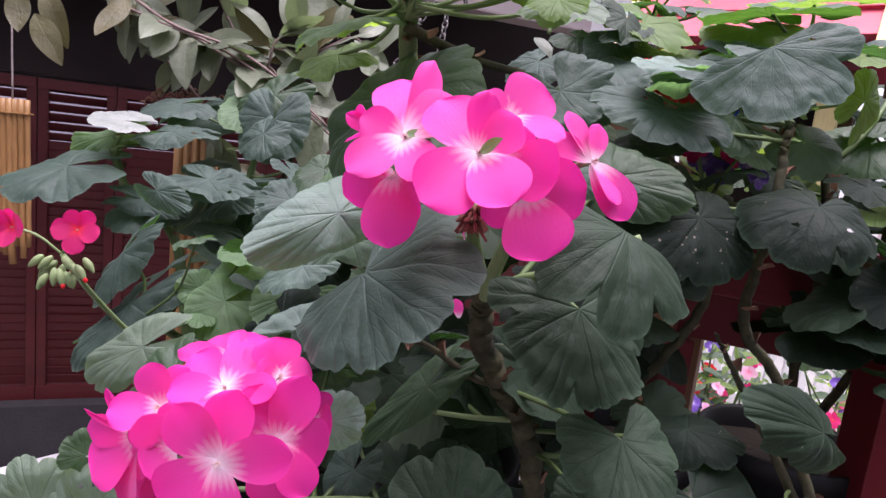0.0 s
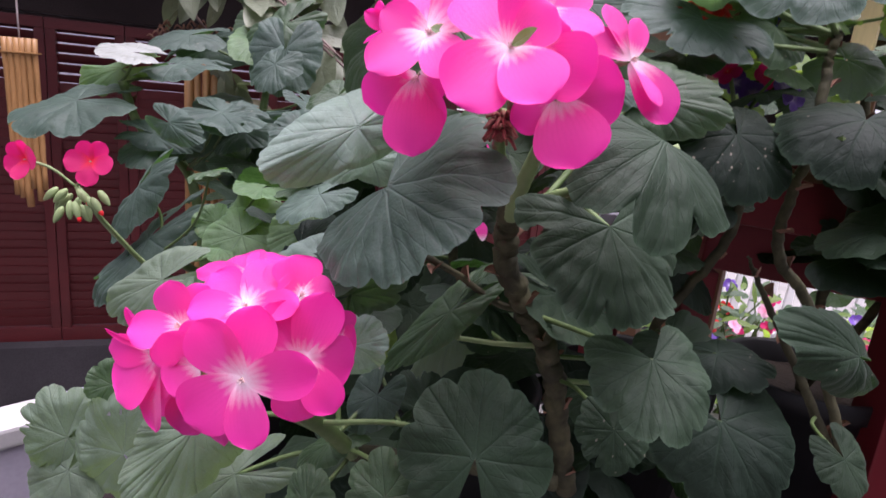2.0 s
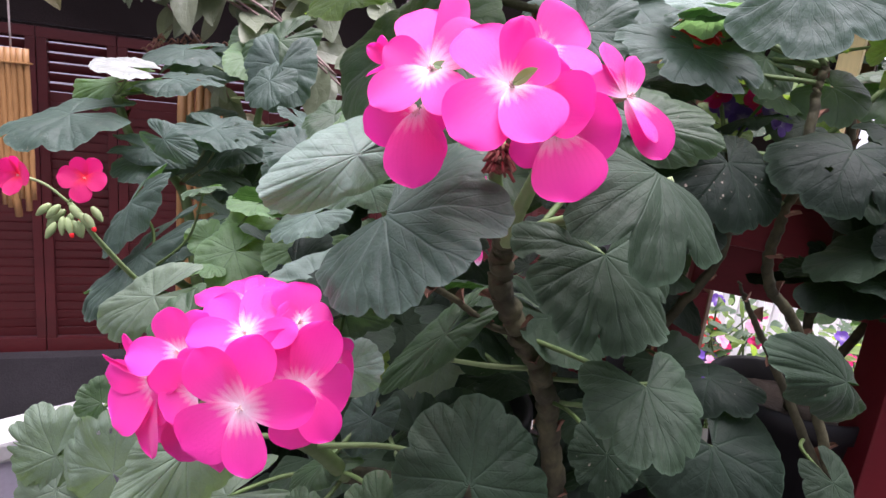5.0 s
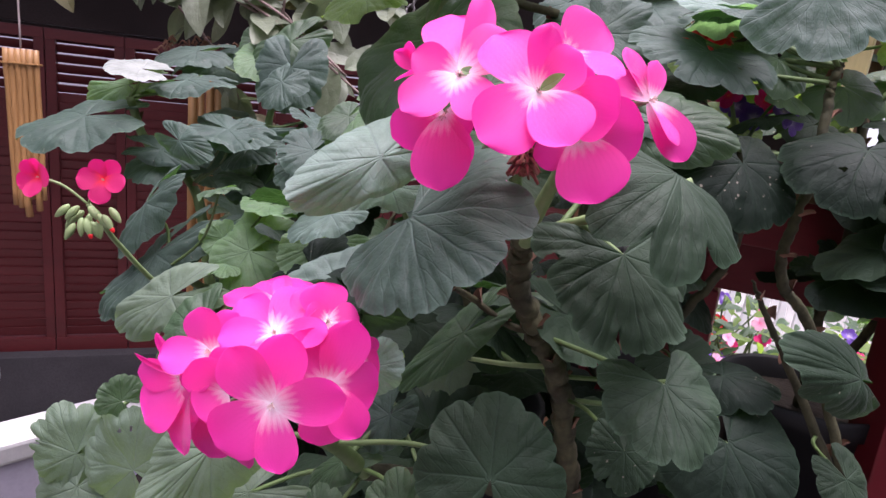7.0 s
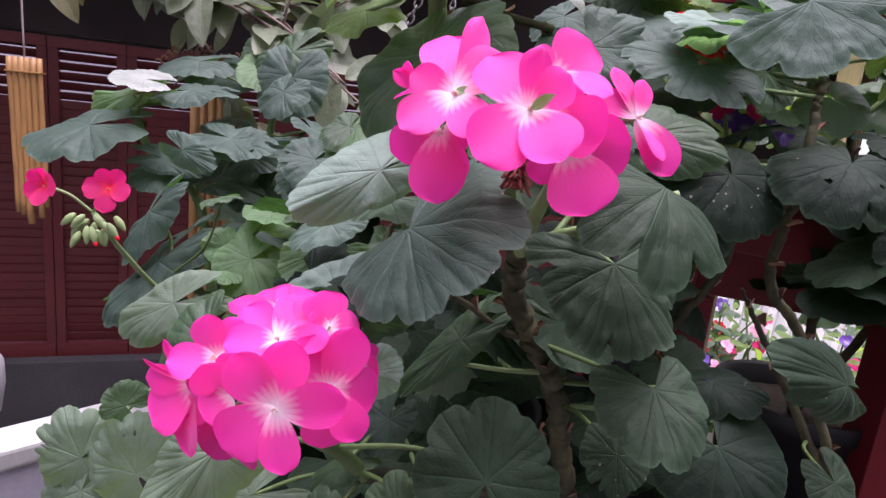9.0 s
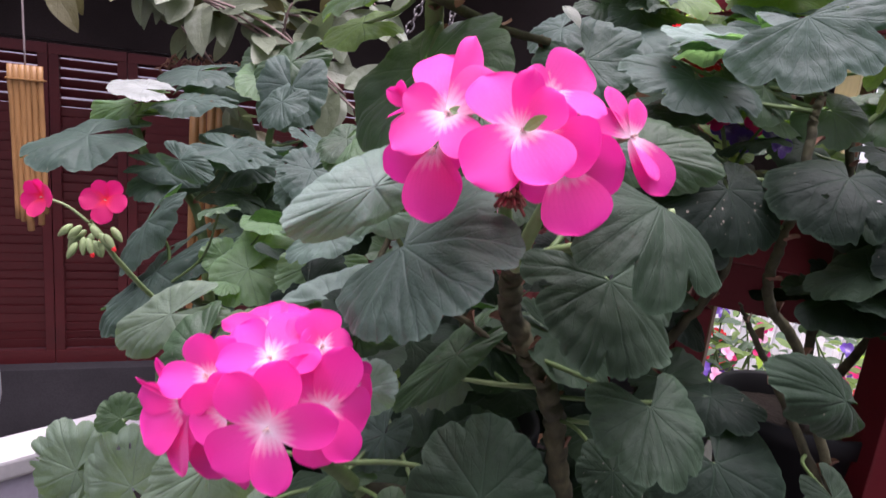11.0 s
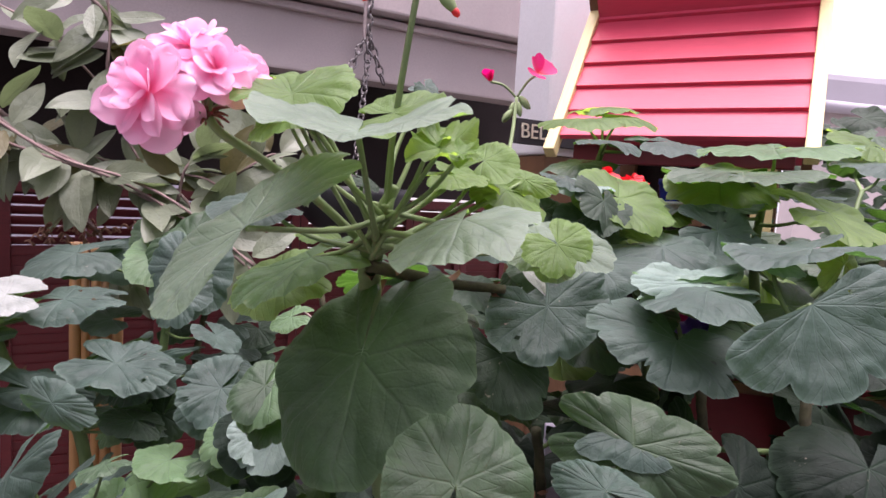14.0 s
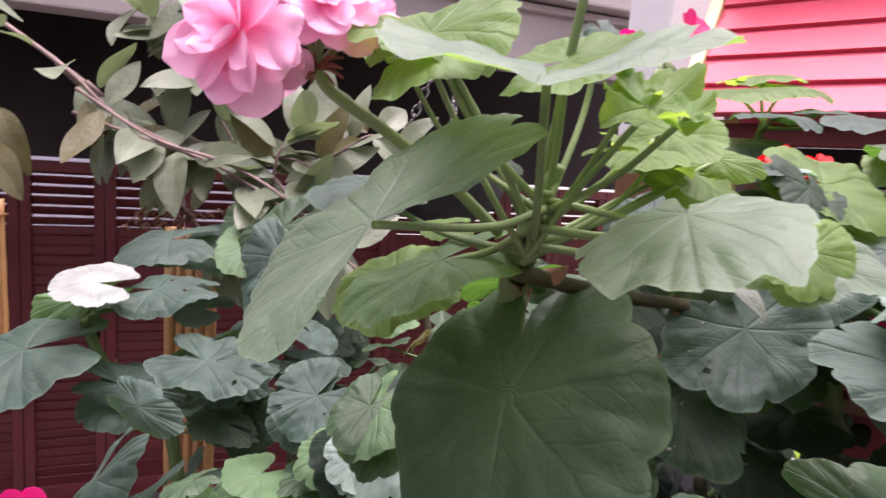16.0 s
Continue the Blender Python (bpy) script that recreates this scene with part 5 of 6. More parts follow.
leaf("G", (0.18, 0.68, 1.4), (-0.9841, 0, -0.1773), (-0.1733, -0.2115, 0.9619), 0.0411, 0.75, LEAF_MID, seed=128)
leaf("G", (0.3123, 0.575, 1.4172), (-0.9881, -0.093, -0.1228), (-0.114, -0.0944, 0.989), 0.0538, 1.30, LEAF_YOUNG, ruffle=0.05, cup=0, seed=129)
leaf("G", (0.2567, 0.53, 1.3932), (-0.9808, -0.1704, -0.0945), (-0.0795, -0.0927, 0.9925), 0.0587, 1.04, LEAF_MID, ruffle=0.04, holes=4, cup=0, seed=130)
leaf("G", (0.223, 0.5, 1.3483), (0.9333, -0.2776, -0.2275), (-0.0364, -0.7039, 0.7094), 0.0360, 0.79, LEAF_GREY, cup=0, bites=2, holes=3, seed=131)
leaf("G", (0.3085, 0.5, 1.3658), (0.9412, -0.2284, -0.2489), (0.1483, -0.3826, 0.9119), 0.0438, 1.20, LEAF_LIGHT, cup=0, seed=132)
leaf("G", (0.2345, 0.42, 1.3443), (-0.979, -0.1768, -0.1016), (-0.1032, -0.0001, 0.9947), 0.0566, 0.75, LEAF_GREY, ruffle=0.09, holes=3, cup=0, seed=133)
leaf("G", (0.5141, 0.7, 1.443), (-0.9746, 0, 0.2241), (0.1984, -0.4646, 0.863), 0.0447, 1.01, LEAF_LIGHT, seed=134)
leaf("G", (0.5, 0.66, 1.419), (-0.999, 0, -0.0453), (-0.0443, -0.2102, 0.9767), 0.0401, 1.53, LEAF_GREY, seed=135)
leaf("G", (0.1622, 0.43, 1.324), (0.9479, 0.2483, 0.1993), (-0.2917, 0.4264, 0.8562), 0.0403, 0.49, LEAF_PALE, ruffle=.1, seed=136)
leaf("G", (0.1666, 0.47, 1.337), (0.9601, -0.2745, -0.054), (-0.0778, -0.4476, 0.8908), 0.0364, 0.87, LEAF_GREY, seed=137)
leaf("G", (0.2438, 0.56, 1.3669), (-0.9662, -0.2151, -0.142), (-0.1377, -0.0346, 0.9899), 0.0465, 1.11, LEAF_GREY, cup=0, seed=138)
leaf("G", (0.3265, 0.5, 1.329), (0.4882, 0.4778, 0.7303), (0.2739, -0.8784, 0.3916), 0.0419, 0.46, LEAF_LIGHT, seed=139)

leaf("G", (0.12, 0.52, 1.3763), (-0.9107, -0.3715, -0.1804), (-0.1277, -0.1621, 0.9785), 0.0269, 1.17, LEAF_PALE, seed=140)
leaf("G", (0.2055, 0.56, 1.363), (0.9386, -0.3311, -0.0965), (0.0056, -0.2651, 0.9642), 0.0302, 1.27, LEAF_LIGHT, seed=141)
leaf("G", (0.2574, 0.56, 1.387), (0.3923, -0.8515, -0.348), (-0.1681, -0.4383, 0.883), 0.0470, 0.96, LEAF_LIGHT, seed=142)
leaf("G", (0.0772, 0.56, 1.339), (-0.7213, -0.2923, -0.6279), (-0.4504, -0.4909, 0.7458), 0.0342, 1.05, LEAF_GREY, seed=143)
leaf("G", (0.0997, 0.52, 1.3551), (0.7489, -0.5389, -0.3858), (0.0636, -0.5209, 0.8512), 0.0186, 1.43, LEAF_DARK, seed=144)
leaf("G", (0.1246, 0.5, 1.35), (-0.9357, 0, -0.3527), (-0.2664, -0.6552, 0.7069), 0.0343, 0.77, LEAF_GREY, seed=145)
leaf("G", (0.1277, 0.48, 1.356), (0.7933, -0.5866, -0.1629), (-0.1299, -0.4245, 0.8961), 0.0170, 1.71, LEAF_DARK, seed=146)
leaf("G", (0.1023, 0.47, 1.306), (0.9155, -0.3134, -0.2524), (-0.0096, -0.6442, 0.7648), 0.0319, 1.20, LEAF_GREY, seed=147)
leaf("G", (0.2053, 0.5, 1.337), (-0.9863, 0, -0.165), (-0.1595, -0.2573, 0.9531), 0.0419, 0.99, LEAF_GREY, seed=148)

# flower heads of the tall geranium
ha = (0.0216, 0.235, 1.232)
head_a = flower_head("M", ((0.0211, 0.27, 1.2283), (0.0202, 0.255, 1.2349), ha), 0.0028)
floret(head_a, (0.0165, 0.203, 1.2558), (0.05, -0.97, 0.2), 0.0235, 0, MAGENTA, seed=2, stalk_from=ha,
       petals=((35, 0.0250, 1, -14, 6, 0.0199), (5, 0.0205, 6, 9, 20, 0.0115), (138, 0.0252, 1, 26, 0, 0.0211), (-149, 0.0211, 1, 37, -4, 0.0201), (-44, 0.0172, 0, 4, 10, 0.0136)))
floret(head_a, (-0.0082, 0.215, 1.2581), (-0.1, -0.95, 0.25), 0.0235, 0, MAGENTA, seed=3, stalk_from=ha,
       petals=((15, 0.0347, 1, -26, 0, 0.0216), (-18, 0.0312, 0, -9, 35, 0.0112), (71, 0.0168, 2, 0, 0, 0.0123), (139, 0.0231, 1, 32, 8, 0.0148), (-145, 0.0221, 0, 39, 0, 0.0143), (-40, 0.0237, 1, -10, 0, 0.0164)))
floret(head_a, (-0.0215, 0.236, 1.2593), (-0.75, -0.6, 0.2), 0.0235, 0, MAGENTA, seed=4, stalk_from=ha,
       petals=((74, 0.0119, 5, 72, 10, 0.0060), (-151, 0.0132, 0, 66, 0, 0.0104), (-165, 0.0123, 0, 41, 0, 0.0092), (4, 0.0104, 5, 54, 0, 0.0068)))
floret(head_a, (-0.0118, 0.229, 1.2461), (-0.2, -0.75, -0.55), 0.0235, 0, MAGENTA, seed=5, stalk_from=ha,
       petals=((121, 0.0209, 0, 30, 20, 0.0154), (-96, 0.0139, 2, 31, -20, 0.0111), (-164, 0.0275, 1, 64, 0, 0.0224), (-122, 0.0212, 0, 51, 0, 0.0138), (97, 0.0112, 0, 4, 0, 0.0121), (-170, 0.0203, 1, 36, 0, 0.0162)))
floret(head_a, (0.0265, 0.224, 1.2692), (0.2, -0.85, 0.45), 0.0235, 0, MAGENTA, seed=6, stalk_from=ha,
       petals=((-43, 0.0176, 1, 23, 0, 0.0198), (57, 0.0118, 0, 26, 0, 0.0102), (-126, 0.0207, 0, 29, -15, 0.0124), (-155, 0.0134, 1, -1, 0, 0.0114)))
floret(head_a, (0.024, 0.213, 1.2551), (0.25, -0.95, -0.1), 0.0235, 0, MAGENTA, seed=7, count=3, stalk_from=ha,
       petals=((-99, 0.0203, 1, 33, 0, 0.0204), (-48, 0.0136, 0, 12, 0, 0.0128), (-161, 0.0154, 0, 30, 0, 0.0129)))
floret(head_a, (0.0364, 0.229, 1.2431), (0.15, -0.9, -0.4), 0.0235, 0, MAGENTA, seed=8, stalk_from=ha,
       petals=((118, 0.0176, 1, 25, 0, 0.0148), (-154, 0.0246, 1, 57, 0, 0.0249), (-67, 0.0215, 1, 21, -10, 0.0233), (-34, 0.0201, 1, -6, 0, 0.0178)))
floret(head_a, (0.0586, 0.229, 1.2577), (0.4, -0.88, 0.15), 0.0235, 0, MAGENTA, seed=9, stalk_from=ha,
       petals=((23, 0.0195, 0, -5, 20, 0.0110), (-147, 0.0241, 1, 29, 10, 0.0145), (174, 0.0196, 0, 45, -20, 0.0127), (67, 0.0195, 0, -5, 0, 0.0090), (-13, 0.0141, 0, -3, 0, 0.0087)))
vine_leaf(head_a, (0.0167, 0.2, 1.2565), (0.7, -0.44, 0.55), (0.1, -0.8, 0.6), 0.0090, LEAF_YOUNG, 970).name = "sepal"
vine_leaf(head_a, (-0.0082, 0.213, 1.2601), (0.99, 0.11, -0.08), (0.1, -0.8, 0.6), 0.0093, LEAF_YOUNG, 971).name = "sepal"
hb = (-0.0721, 0.25, 1.117)
head_b = flower_head("M", ((-0.049, 0.31, 1.056), (-0.0614, 0.28, 1.085), hb), 0.0028)
floret(head_b, (-0.0616, 0.206, 1.1384), (-0.02, -0.98, 0.05), 0.0235, 0, MAGENTA, seed=12, stalk_from=hb,
       petals=((-8, 0.0262, 1, 9, 0, 0.0175), (42, 0.0251, 1, 14, 0, 0.0183), (132, 0.0250, 1, 15, 0, 0.0217), (-166, 0.0240, 2, 14, 0, 0.0154), (-73, 0.0269, 1, 15, 0, 0.0175)))
floret(head_b, (-0.0665, 0.223, 1.1576), (-0.05, -0.75, 0.65), 0.0235, 0, MAGENTA, seed=13, stalk_from=hb,
       petals=((55, 0.0235, 1, -3, 0, 0.0152), (-14, 0.0224, 1, -4, 0, 0.0175), (109, 0.0198, 1, 21, 0, 0.0147), (-91, 0.0232, 0, 29, 0, 0.0117), (-178, 0.0127, 1, 20, 0, 0.0147)))
floret(head_b, (-0.0439, 0.217, 1.1424), (0.3, -0.93, 0.1), 0.0235, 0, MAGENTA, seed=14, stalk_from=hb,
       petals=((-16, 0.0264, 1, 17, 0, 0.0175), (33, 0.0237, 1, 10, 0, 0.0199), (-149, 0.0222, 1, 21, 0, 0.0148), (-97, 0.0183, 1, 5, 0, 0.0205), (174, 0.0245, 1, 2, 0, 0.0174)))
floret(head_b, (-0.0682, 0.238, 1.1628), (0, -0.6, 0.8), 0.0235, 0, MAGENTA, seed=15, stalk_from=hb,
       petals=((38, 0.0240, 1, -13, 0, 0.0186), (-4, 0.0218, 1, -14, 0, 0.0164), (76, 0.0281, 0, -9, 0, 0.0101), (-32, 0.0194, 0, -17, 0, 0.0130)))
floret(head_b, (-0.0493, 0.233, 1.1604), (0.35, -0.7, 0.6), 0.0235, 0, MAGENTA, seed=16, stalk_from=hb,
       petals=((6, 0.0155, 1, 26, 0, 0.0186), (-90, 0.0122, 1, 27, 0, 0.0133), (59, 0.0101, 0, 25, 0, 0.0097), (41, 0.0174, 0, -4, 0, 0.0111), (-158, 0.0099, 0, 5, 0, 0.0133)))
floret(head_b, (-0.0906, 0.224, 1.1469), (-0.35, -0.8, 0.45), 0.0235, 0, MAGENTA, seed=17, stalk_from=hb,
       petals=((-21, 0.0177, 1, 17, 0, 0.0138), (23, 0.0174, 1, 37, 0, 0.0154), (118, 0.0181, 1, 43, 0, 0.0141), (179, 0.0157, 0, 17, 0, 0.0141), (-91, 0.0131, 0, 4, 0, 0.0128)))
floret(head_b, (-0.081, 0.215, 1.136), (-0.3, -0.92, 0.1), 0.0235, 0, MAGENTA, seed=18, count=3, stalk_from=hb,
       petals=((39, 0.0175, 1, 40, 0, 0.0190), (144, 0.0126, 1, 42, 0, 0.0167), (-2, 0.0184, 0, 15, 0, 0.0145)))
floret(head_b, (-0.1013, 0.227, 1.1339), (-0.65, -0.75, 0.05), 0.0235, 0, MAGENTA, seed=19, stalk_from=hb,
       petals=((156, 0.0239, 1, 39, 0, 0.0229), (-157, 0.0287, 1, 19, 0, 0.0188), (97, 0.0202, 0, 38, 0, 0.0129), (29, 0.0210, 7, 28, 20, 0.0057), (69, 0.0213, 7, 34, 0, 0.0031), (-122, 0.0186, 0, 10, 0, 0.0130)))
floret(head_b, (-0.0855, 0.226, 1.1245), (-0.2, -0.85, -0.45), 0.0235, 0, MAGENTA, seed=20, stalk_from=hb,
       petals=((166, 0.0222, 1, 48, 0, 0.0169), (-154, 0.0274, 0, 30, 0, 0.0107), (113, 0.0249, 0, 34, 0, 0.0156), (-137, 0.0219, 0, 23, 0, 0.0156)))
floret(head_b, (-0.0345, 0.236, 1.1419), (0.7, -0.5, 0.3), 0.0235, 0, MAGENTA, seed=21, count=3, stalk_from=hb,
       petals=((-7, 0.0128, 0, 28, 0, 0.0136), (-104, 0.0070, 0, 71, 0, 0.0137), (155, 0.0222, 0, -23, 0, 0.0160)))

# small deep pink flowers
hr = (-0.2975, 0.5, 1.135)
head_r = flower_head("R", ((-0.265, 0.69, 0.9978), (-0.2786, 0.6, 1.033), (-0.2898, 0.53, 1.096), (-0.2886, 0.5, 1.126), hr), 0.0026, STEM_PALE)
floret(head_r, (-0.2766, 0.487, 1.159), (0.1, -0.9, 0.3), 0.0185, 0, MAGENTA_DEEP, 18, 31, stalk_from=hr)
floret(head_r, (-0.3295, 0.49, 1.155), (-0.25, -0.9, 0.2), 0.0185, 20, MAGENTA_DEEP, 28, 32, stalk_from=hr)
for k in range(15):
    fan = k * 2.4
    bud(head_r, Vector(hr) + Vector((0.017 * math.cos(fan) * (0.5 + 0.5 * (k % 3)), -0.006 + 0.008 * math.sin(fan), -0.006 - 0.005 * (k % 4))), (math.cos(fan) * 0.8, -0.2, -0.8), 0.0078, MAGENTA_DEEP if k % 5 == 0 else None)

# pale pink double head
hu = (-0.1013, 0.375, 1.392)
head_u = flower_head("U", ((-0.0339, 0.41, 1.339), (-0.0569, 0.4, 1.359), (-0.0796, 0.385, 1.375), (-0.0959, 0.378, 1.385), hu), 0.0024, STEM_PALE)
for k in range(16):
    a, e = k * 2.4, Vector(hu) + Vector((0, 0, 0.001 - 0.0006 * (k % 4)))
    out = Vector((math.cos(a) * 0.008, math.sin(a) * 0.006, -0.003 + 0.003 * (k % 3)))
    tube("sepal", [e, e + out * 0.6 + Vector((0, 0, 0.001)), e + out * 1.15], 0.0014, 0.0004, DRY_RED, head_u, sides=5, steps=3)
double_floret(head_u, (-0.1162, 0.345, 1.396), (-0.3, -0.9, 0.1), 0.0205, PINK, 41, hu)
double_floret(head_u, (-0.1072, 0.37, 1.419), (0.0, -0.5, 0.85), 0.019, PINK, 42, hu)
double_floret(head_u, (-0.0951, 0.36, 1.409), (0.3, -0.8, 0.4), 0.017, PINK, 43, hu)
double_floret(head_u, (-0.0867, 0.38, 1.41), (0.7, -0.5, 0.3), 0.015, PINK, 44, hu)
double_floret(head_u, (-0.1162, 0.365, 1.393), (-0.1, -0.75, -0.55), 0.016, PINK, 45, hu)


# stand shelf and pots
box("shelf_board", (0.95, 0.42, 0.02), pose(0.16, 0.60, 0.80), DARK_WOOD, rail)
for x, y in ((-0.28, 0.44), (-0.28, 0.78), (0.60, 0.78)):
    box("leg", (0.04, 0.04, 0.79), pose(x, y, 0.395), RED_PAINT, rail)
pot((0.02, 0.55, 0.81), 0.085, 0.17, "black plastic pot with dark soil on the stand")
pot((0.21, 0.62, 0.81), 0.085, 0.17, "black plastic pot behind the geranium stems")
pot((0.42, 0.66, 0.81), 0.085, 0.17, "black plastic pot at the red rail")
pot((-0.17, 0.68, 0.81), 0.085, 0.17, "black plastic pot under the leggy geranium")

# a pale plank and a white ledge behind the pots
plank = thing("plank", "pale lilac painted plank leaning behind the pots", "plank")
box("board", (0.026, 0.012, 0.34), pose(0.187, 0.70, 0.955, 0, 0, -4), LILAC, plank)
box("edge_strip", (0.008, 0.012, 0.34), pose(0.2055, 0.698, 0.955, 0, 0, -4), BENCH_PAINT, plank)

# ---- foliage behind ----
plant("F", "geranium_plant", "dense shaded geranium foliage on old stems", [
    (((0.04, 0.55, 0.95), (0.03, 0.54, 1.05), (0.0, 0.50, 1.15), (0.02, 0.47, 1.22)), 0.0052, 0.0036, STEM_OLD),
    (((0.22, 0.62, 0.95), (0.21, 0.56, 1.05), (0.24, 0.52, 1.15), (0.22, 0.50, 1.24)), 0.0052, 0.0036, STEM_OLD),
    (((0.20, 0.62, 0.95), (0.15, 0.56, 1.02), (0.12, 0.52, 1.10), (0.10, 0.50, 1.2)), 0.0048, 0.0036, STEM_OLD),
    (((0.42, 0.66, 0.95), (0.38, 0.60, 1.08), (0.36, 0.56, 1.2), (0.33, 0.55, 1.3)), 0.0052, 0.0036, STEM_OLD)])
grow("F", [
    (((0.42, 0.66, 0.95), (0.46, 0.62, 1.1), (0.44, 0.60, 1.25), (0.46, 0.60, 1.35)), 0.0052, 0.0036, STEM_OLD),
    (((-0.17, 0.68, 0.95), (-0.20, 0.80, 1.05), (-0.22, 0.86, 1.15), (-0.2, 0.88, 1.25)), 0.0052, 0.0036, STEM_OLD),
    (((-0.15, 0.68, 0.95), (-0.10, 0.80, 1.02), (-0.06, 0.84, 1.15), (-0.08, 0.86, 1.25)), 0.0048, 0.0036, STEM_OLD)])
# directions from the camera's first position, kept leafless to fit its view
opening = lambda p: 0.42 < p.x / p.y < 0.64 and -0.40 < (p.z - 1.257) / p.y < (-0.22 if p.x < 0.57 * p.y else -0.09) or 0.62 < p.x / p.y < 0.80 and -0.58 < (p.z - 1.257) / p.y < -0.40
scatter_leaves("F", 80, (-0.14, 0.24), (0.46, 0.64), (0.86, 1.20), (0.028, 0.045), (LEAF_SHADED, LEAF_SHADED, LEAF_DARK), 11, opening)
scatter_leaves("F", 55, (0.20, 0.60), (0.46, 0.70), (1.10, 1.27), (0.028, 0.045), (LEAF_SHADED, LEAF_SHADED, LEAF_DARK), 12, opening)
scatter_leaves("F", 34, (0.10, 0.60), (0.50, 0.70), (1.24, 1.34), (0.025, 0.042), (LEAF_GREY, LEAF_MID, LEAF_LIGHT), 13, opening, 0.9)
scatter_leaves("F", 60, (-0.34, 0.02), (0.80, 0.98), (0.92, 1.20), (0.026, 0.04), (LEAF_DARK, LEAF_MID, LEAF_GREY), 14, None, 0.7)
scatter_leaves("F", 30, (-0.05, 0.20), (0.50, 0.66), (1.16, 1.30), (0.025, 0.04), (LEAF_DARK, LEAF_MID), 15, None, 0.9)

scatter_leaves("F", 70, (0.04, 0.48), (0.74, 0.98), (0.98, 1.27), (0.03, 0.045), (LEAF_SHADED, LEAF_DARK), 17, opening, 0.8)
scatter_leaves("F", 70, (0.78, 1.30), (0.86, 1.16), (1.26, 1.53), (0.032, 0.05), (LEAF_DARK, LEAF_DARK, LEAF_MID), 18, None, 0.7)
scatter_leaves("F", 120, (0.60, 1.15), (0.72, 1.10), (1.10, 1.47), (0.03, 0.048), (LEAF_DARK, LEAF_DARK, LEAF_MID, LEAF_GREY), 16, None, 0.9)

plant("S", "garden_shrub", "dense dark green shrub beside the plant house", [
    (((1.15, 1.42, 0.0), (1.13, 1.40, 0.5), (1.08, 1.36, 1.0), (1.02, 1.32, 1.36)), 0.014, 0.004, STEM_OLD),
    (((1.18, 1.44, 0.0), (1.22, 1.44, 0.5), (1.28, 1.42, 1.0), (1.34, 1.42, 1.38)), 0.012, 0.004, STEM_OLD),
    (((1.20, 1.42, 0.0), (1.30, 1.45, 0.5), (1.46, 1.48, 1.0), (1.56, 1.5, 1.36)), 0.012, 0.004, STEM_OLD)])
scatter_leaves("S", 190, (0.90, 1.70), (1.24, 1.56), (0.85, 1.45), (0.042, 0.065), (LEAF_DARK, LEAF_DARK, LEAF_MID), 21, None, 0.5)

# ---- vine ----
vine = thing("vine_shrub", "straggling vine with sage-green oval leaves on brown twigs", "vine")
rng = random.Random(77)


def twig(j, pts):
    """A bowed twig of the vine; the first eight carry leaves in pairs."""
    line = glide(pts, 8)
    v, f = tube_data(line, 0.0032 if j < 5 else 0.002, 0.0014, 7, 0.1, j)
    meshed("twig", v, f, TWIG, vine)
    for k in range(3, len(line), 2 if j < 8 else 40):
        along = (line[k] - line[k - 1]).normalized()
        for side in (-1, 1):
            if rng.random() < 0.42:
                continue
            out = along.cross(Vector((0, -0.6, 0.8))) * side
            tip = out * rng.uniform(0.3, 1.0) + along * rng.uniform(0.1, 0.9) + Vector((rng.uniform(-0.4, 0.4), rng.uniform(-0.8, 0.2), rng.uniform(-0.6, 0.7)))
            up = Vector((rng.uniform(-0.5, 0.5), rng.uniform(-1.0, 0.0), rng.uniform(0.3, 1.0)))
            old = rng.random()
            vine_leaf(vine, line[k] + tip.normalized() * 0.006, tip, up, rng.uniform(0.052, 0.088), LEAF_YELLOW if old < 0.10 else LEAF_VINE, j * 100 + k * 2 + side)


twig(0, ((-0.9318, 0.95, 1.677), (-0.6807, 0.92, 1.557), (-0.5135, 0.9, 1.462), (-0.4375, 0.89, 1.403), (-0.3684, 0.88, 1.372), (-0.2875, 0.87, 1.335), (-0.214, 0.86, 1.299), (-0.1525, 0.84, 1.264)))
twig(1, ((-0.5072, 0.9, 1.456), (-0.3994, 0.92, 1.385), (-0.2907, 0.92, 1.355), (-0.251, 0.9, 1.337), (-0.2141, 0.86, 1.302)))
twig(2, ((-0.5008, 0.9, 1.45), (-0.4381, 0.93, 1.379), (-0.3624, 0.95, 1.272), (-0.3169, 0.97, 1.184)))
twig(3, ((-0.419, 0.95, 1.662), (-0.3889, 0.95, 1.591), (-0.3572, 0.95, 1.553), (-0.356, 0.94, 1.489), (-0.339, 0.93, 1.427), (-0.2972, 0.92, 1.359)))
twig(4, ((-0.4743, 0.9, 1.437), (-0.4249, 0.92, 1.395), (-0.3557, 0.92, 1.377), (-0.2839, 0.92, 1.366), (-0.2257, 0.9, 1.361), (-0.1854, 0.9, 1.335)))
twig(5, ((-0.2574, 0.9, 1.33), (-0.2456, 0.9, 1.377), (-0.2109, 0.92, 1.4)))
twig(6, ((-0.2227, 0.92, 1.352), (-0.1828, 0.92, 1.375), (-0.1466, 0.95, 1.399), (-0.117, 0.95, 1.373)))
twig(7, ((-0.5316, 0.97, 1.578), (-0.4503, 0.97, 1.544), (-0.4119, 0.97, 1.512), (-0.3558, 0.96, 1.457)))
twig(8, ((-0.4656, 0.86, 1.399), (-0.3865, 0.86, 1.375), (-0.3097, 0.86, 1.352), (-0.2187, 0.84, 1.304), (-0.1465, 0.82, 1.255), (-0.0748, 0.8, 1.206)))
twig(9, ((-0.4623, 0.86, 1.425), (-0.3785, 0.86, 1.377), (-0.2986, 0.85, 1.356), (-0.2339, 0.84, 1.326), (-0.1505, 0.82, 1.265)))
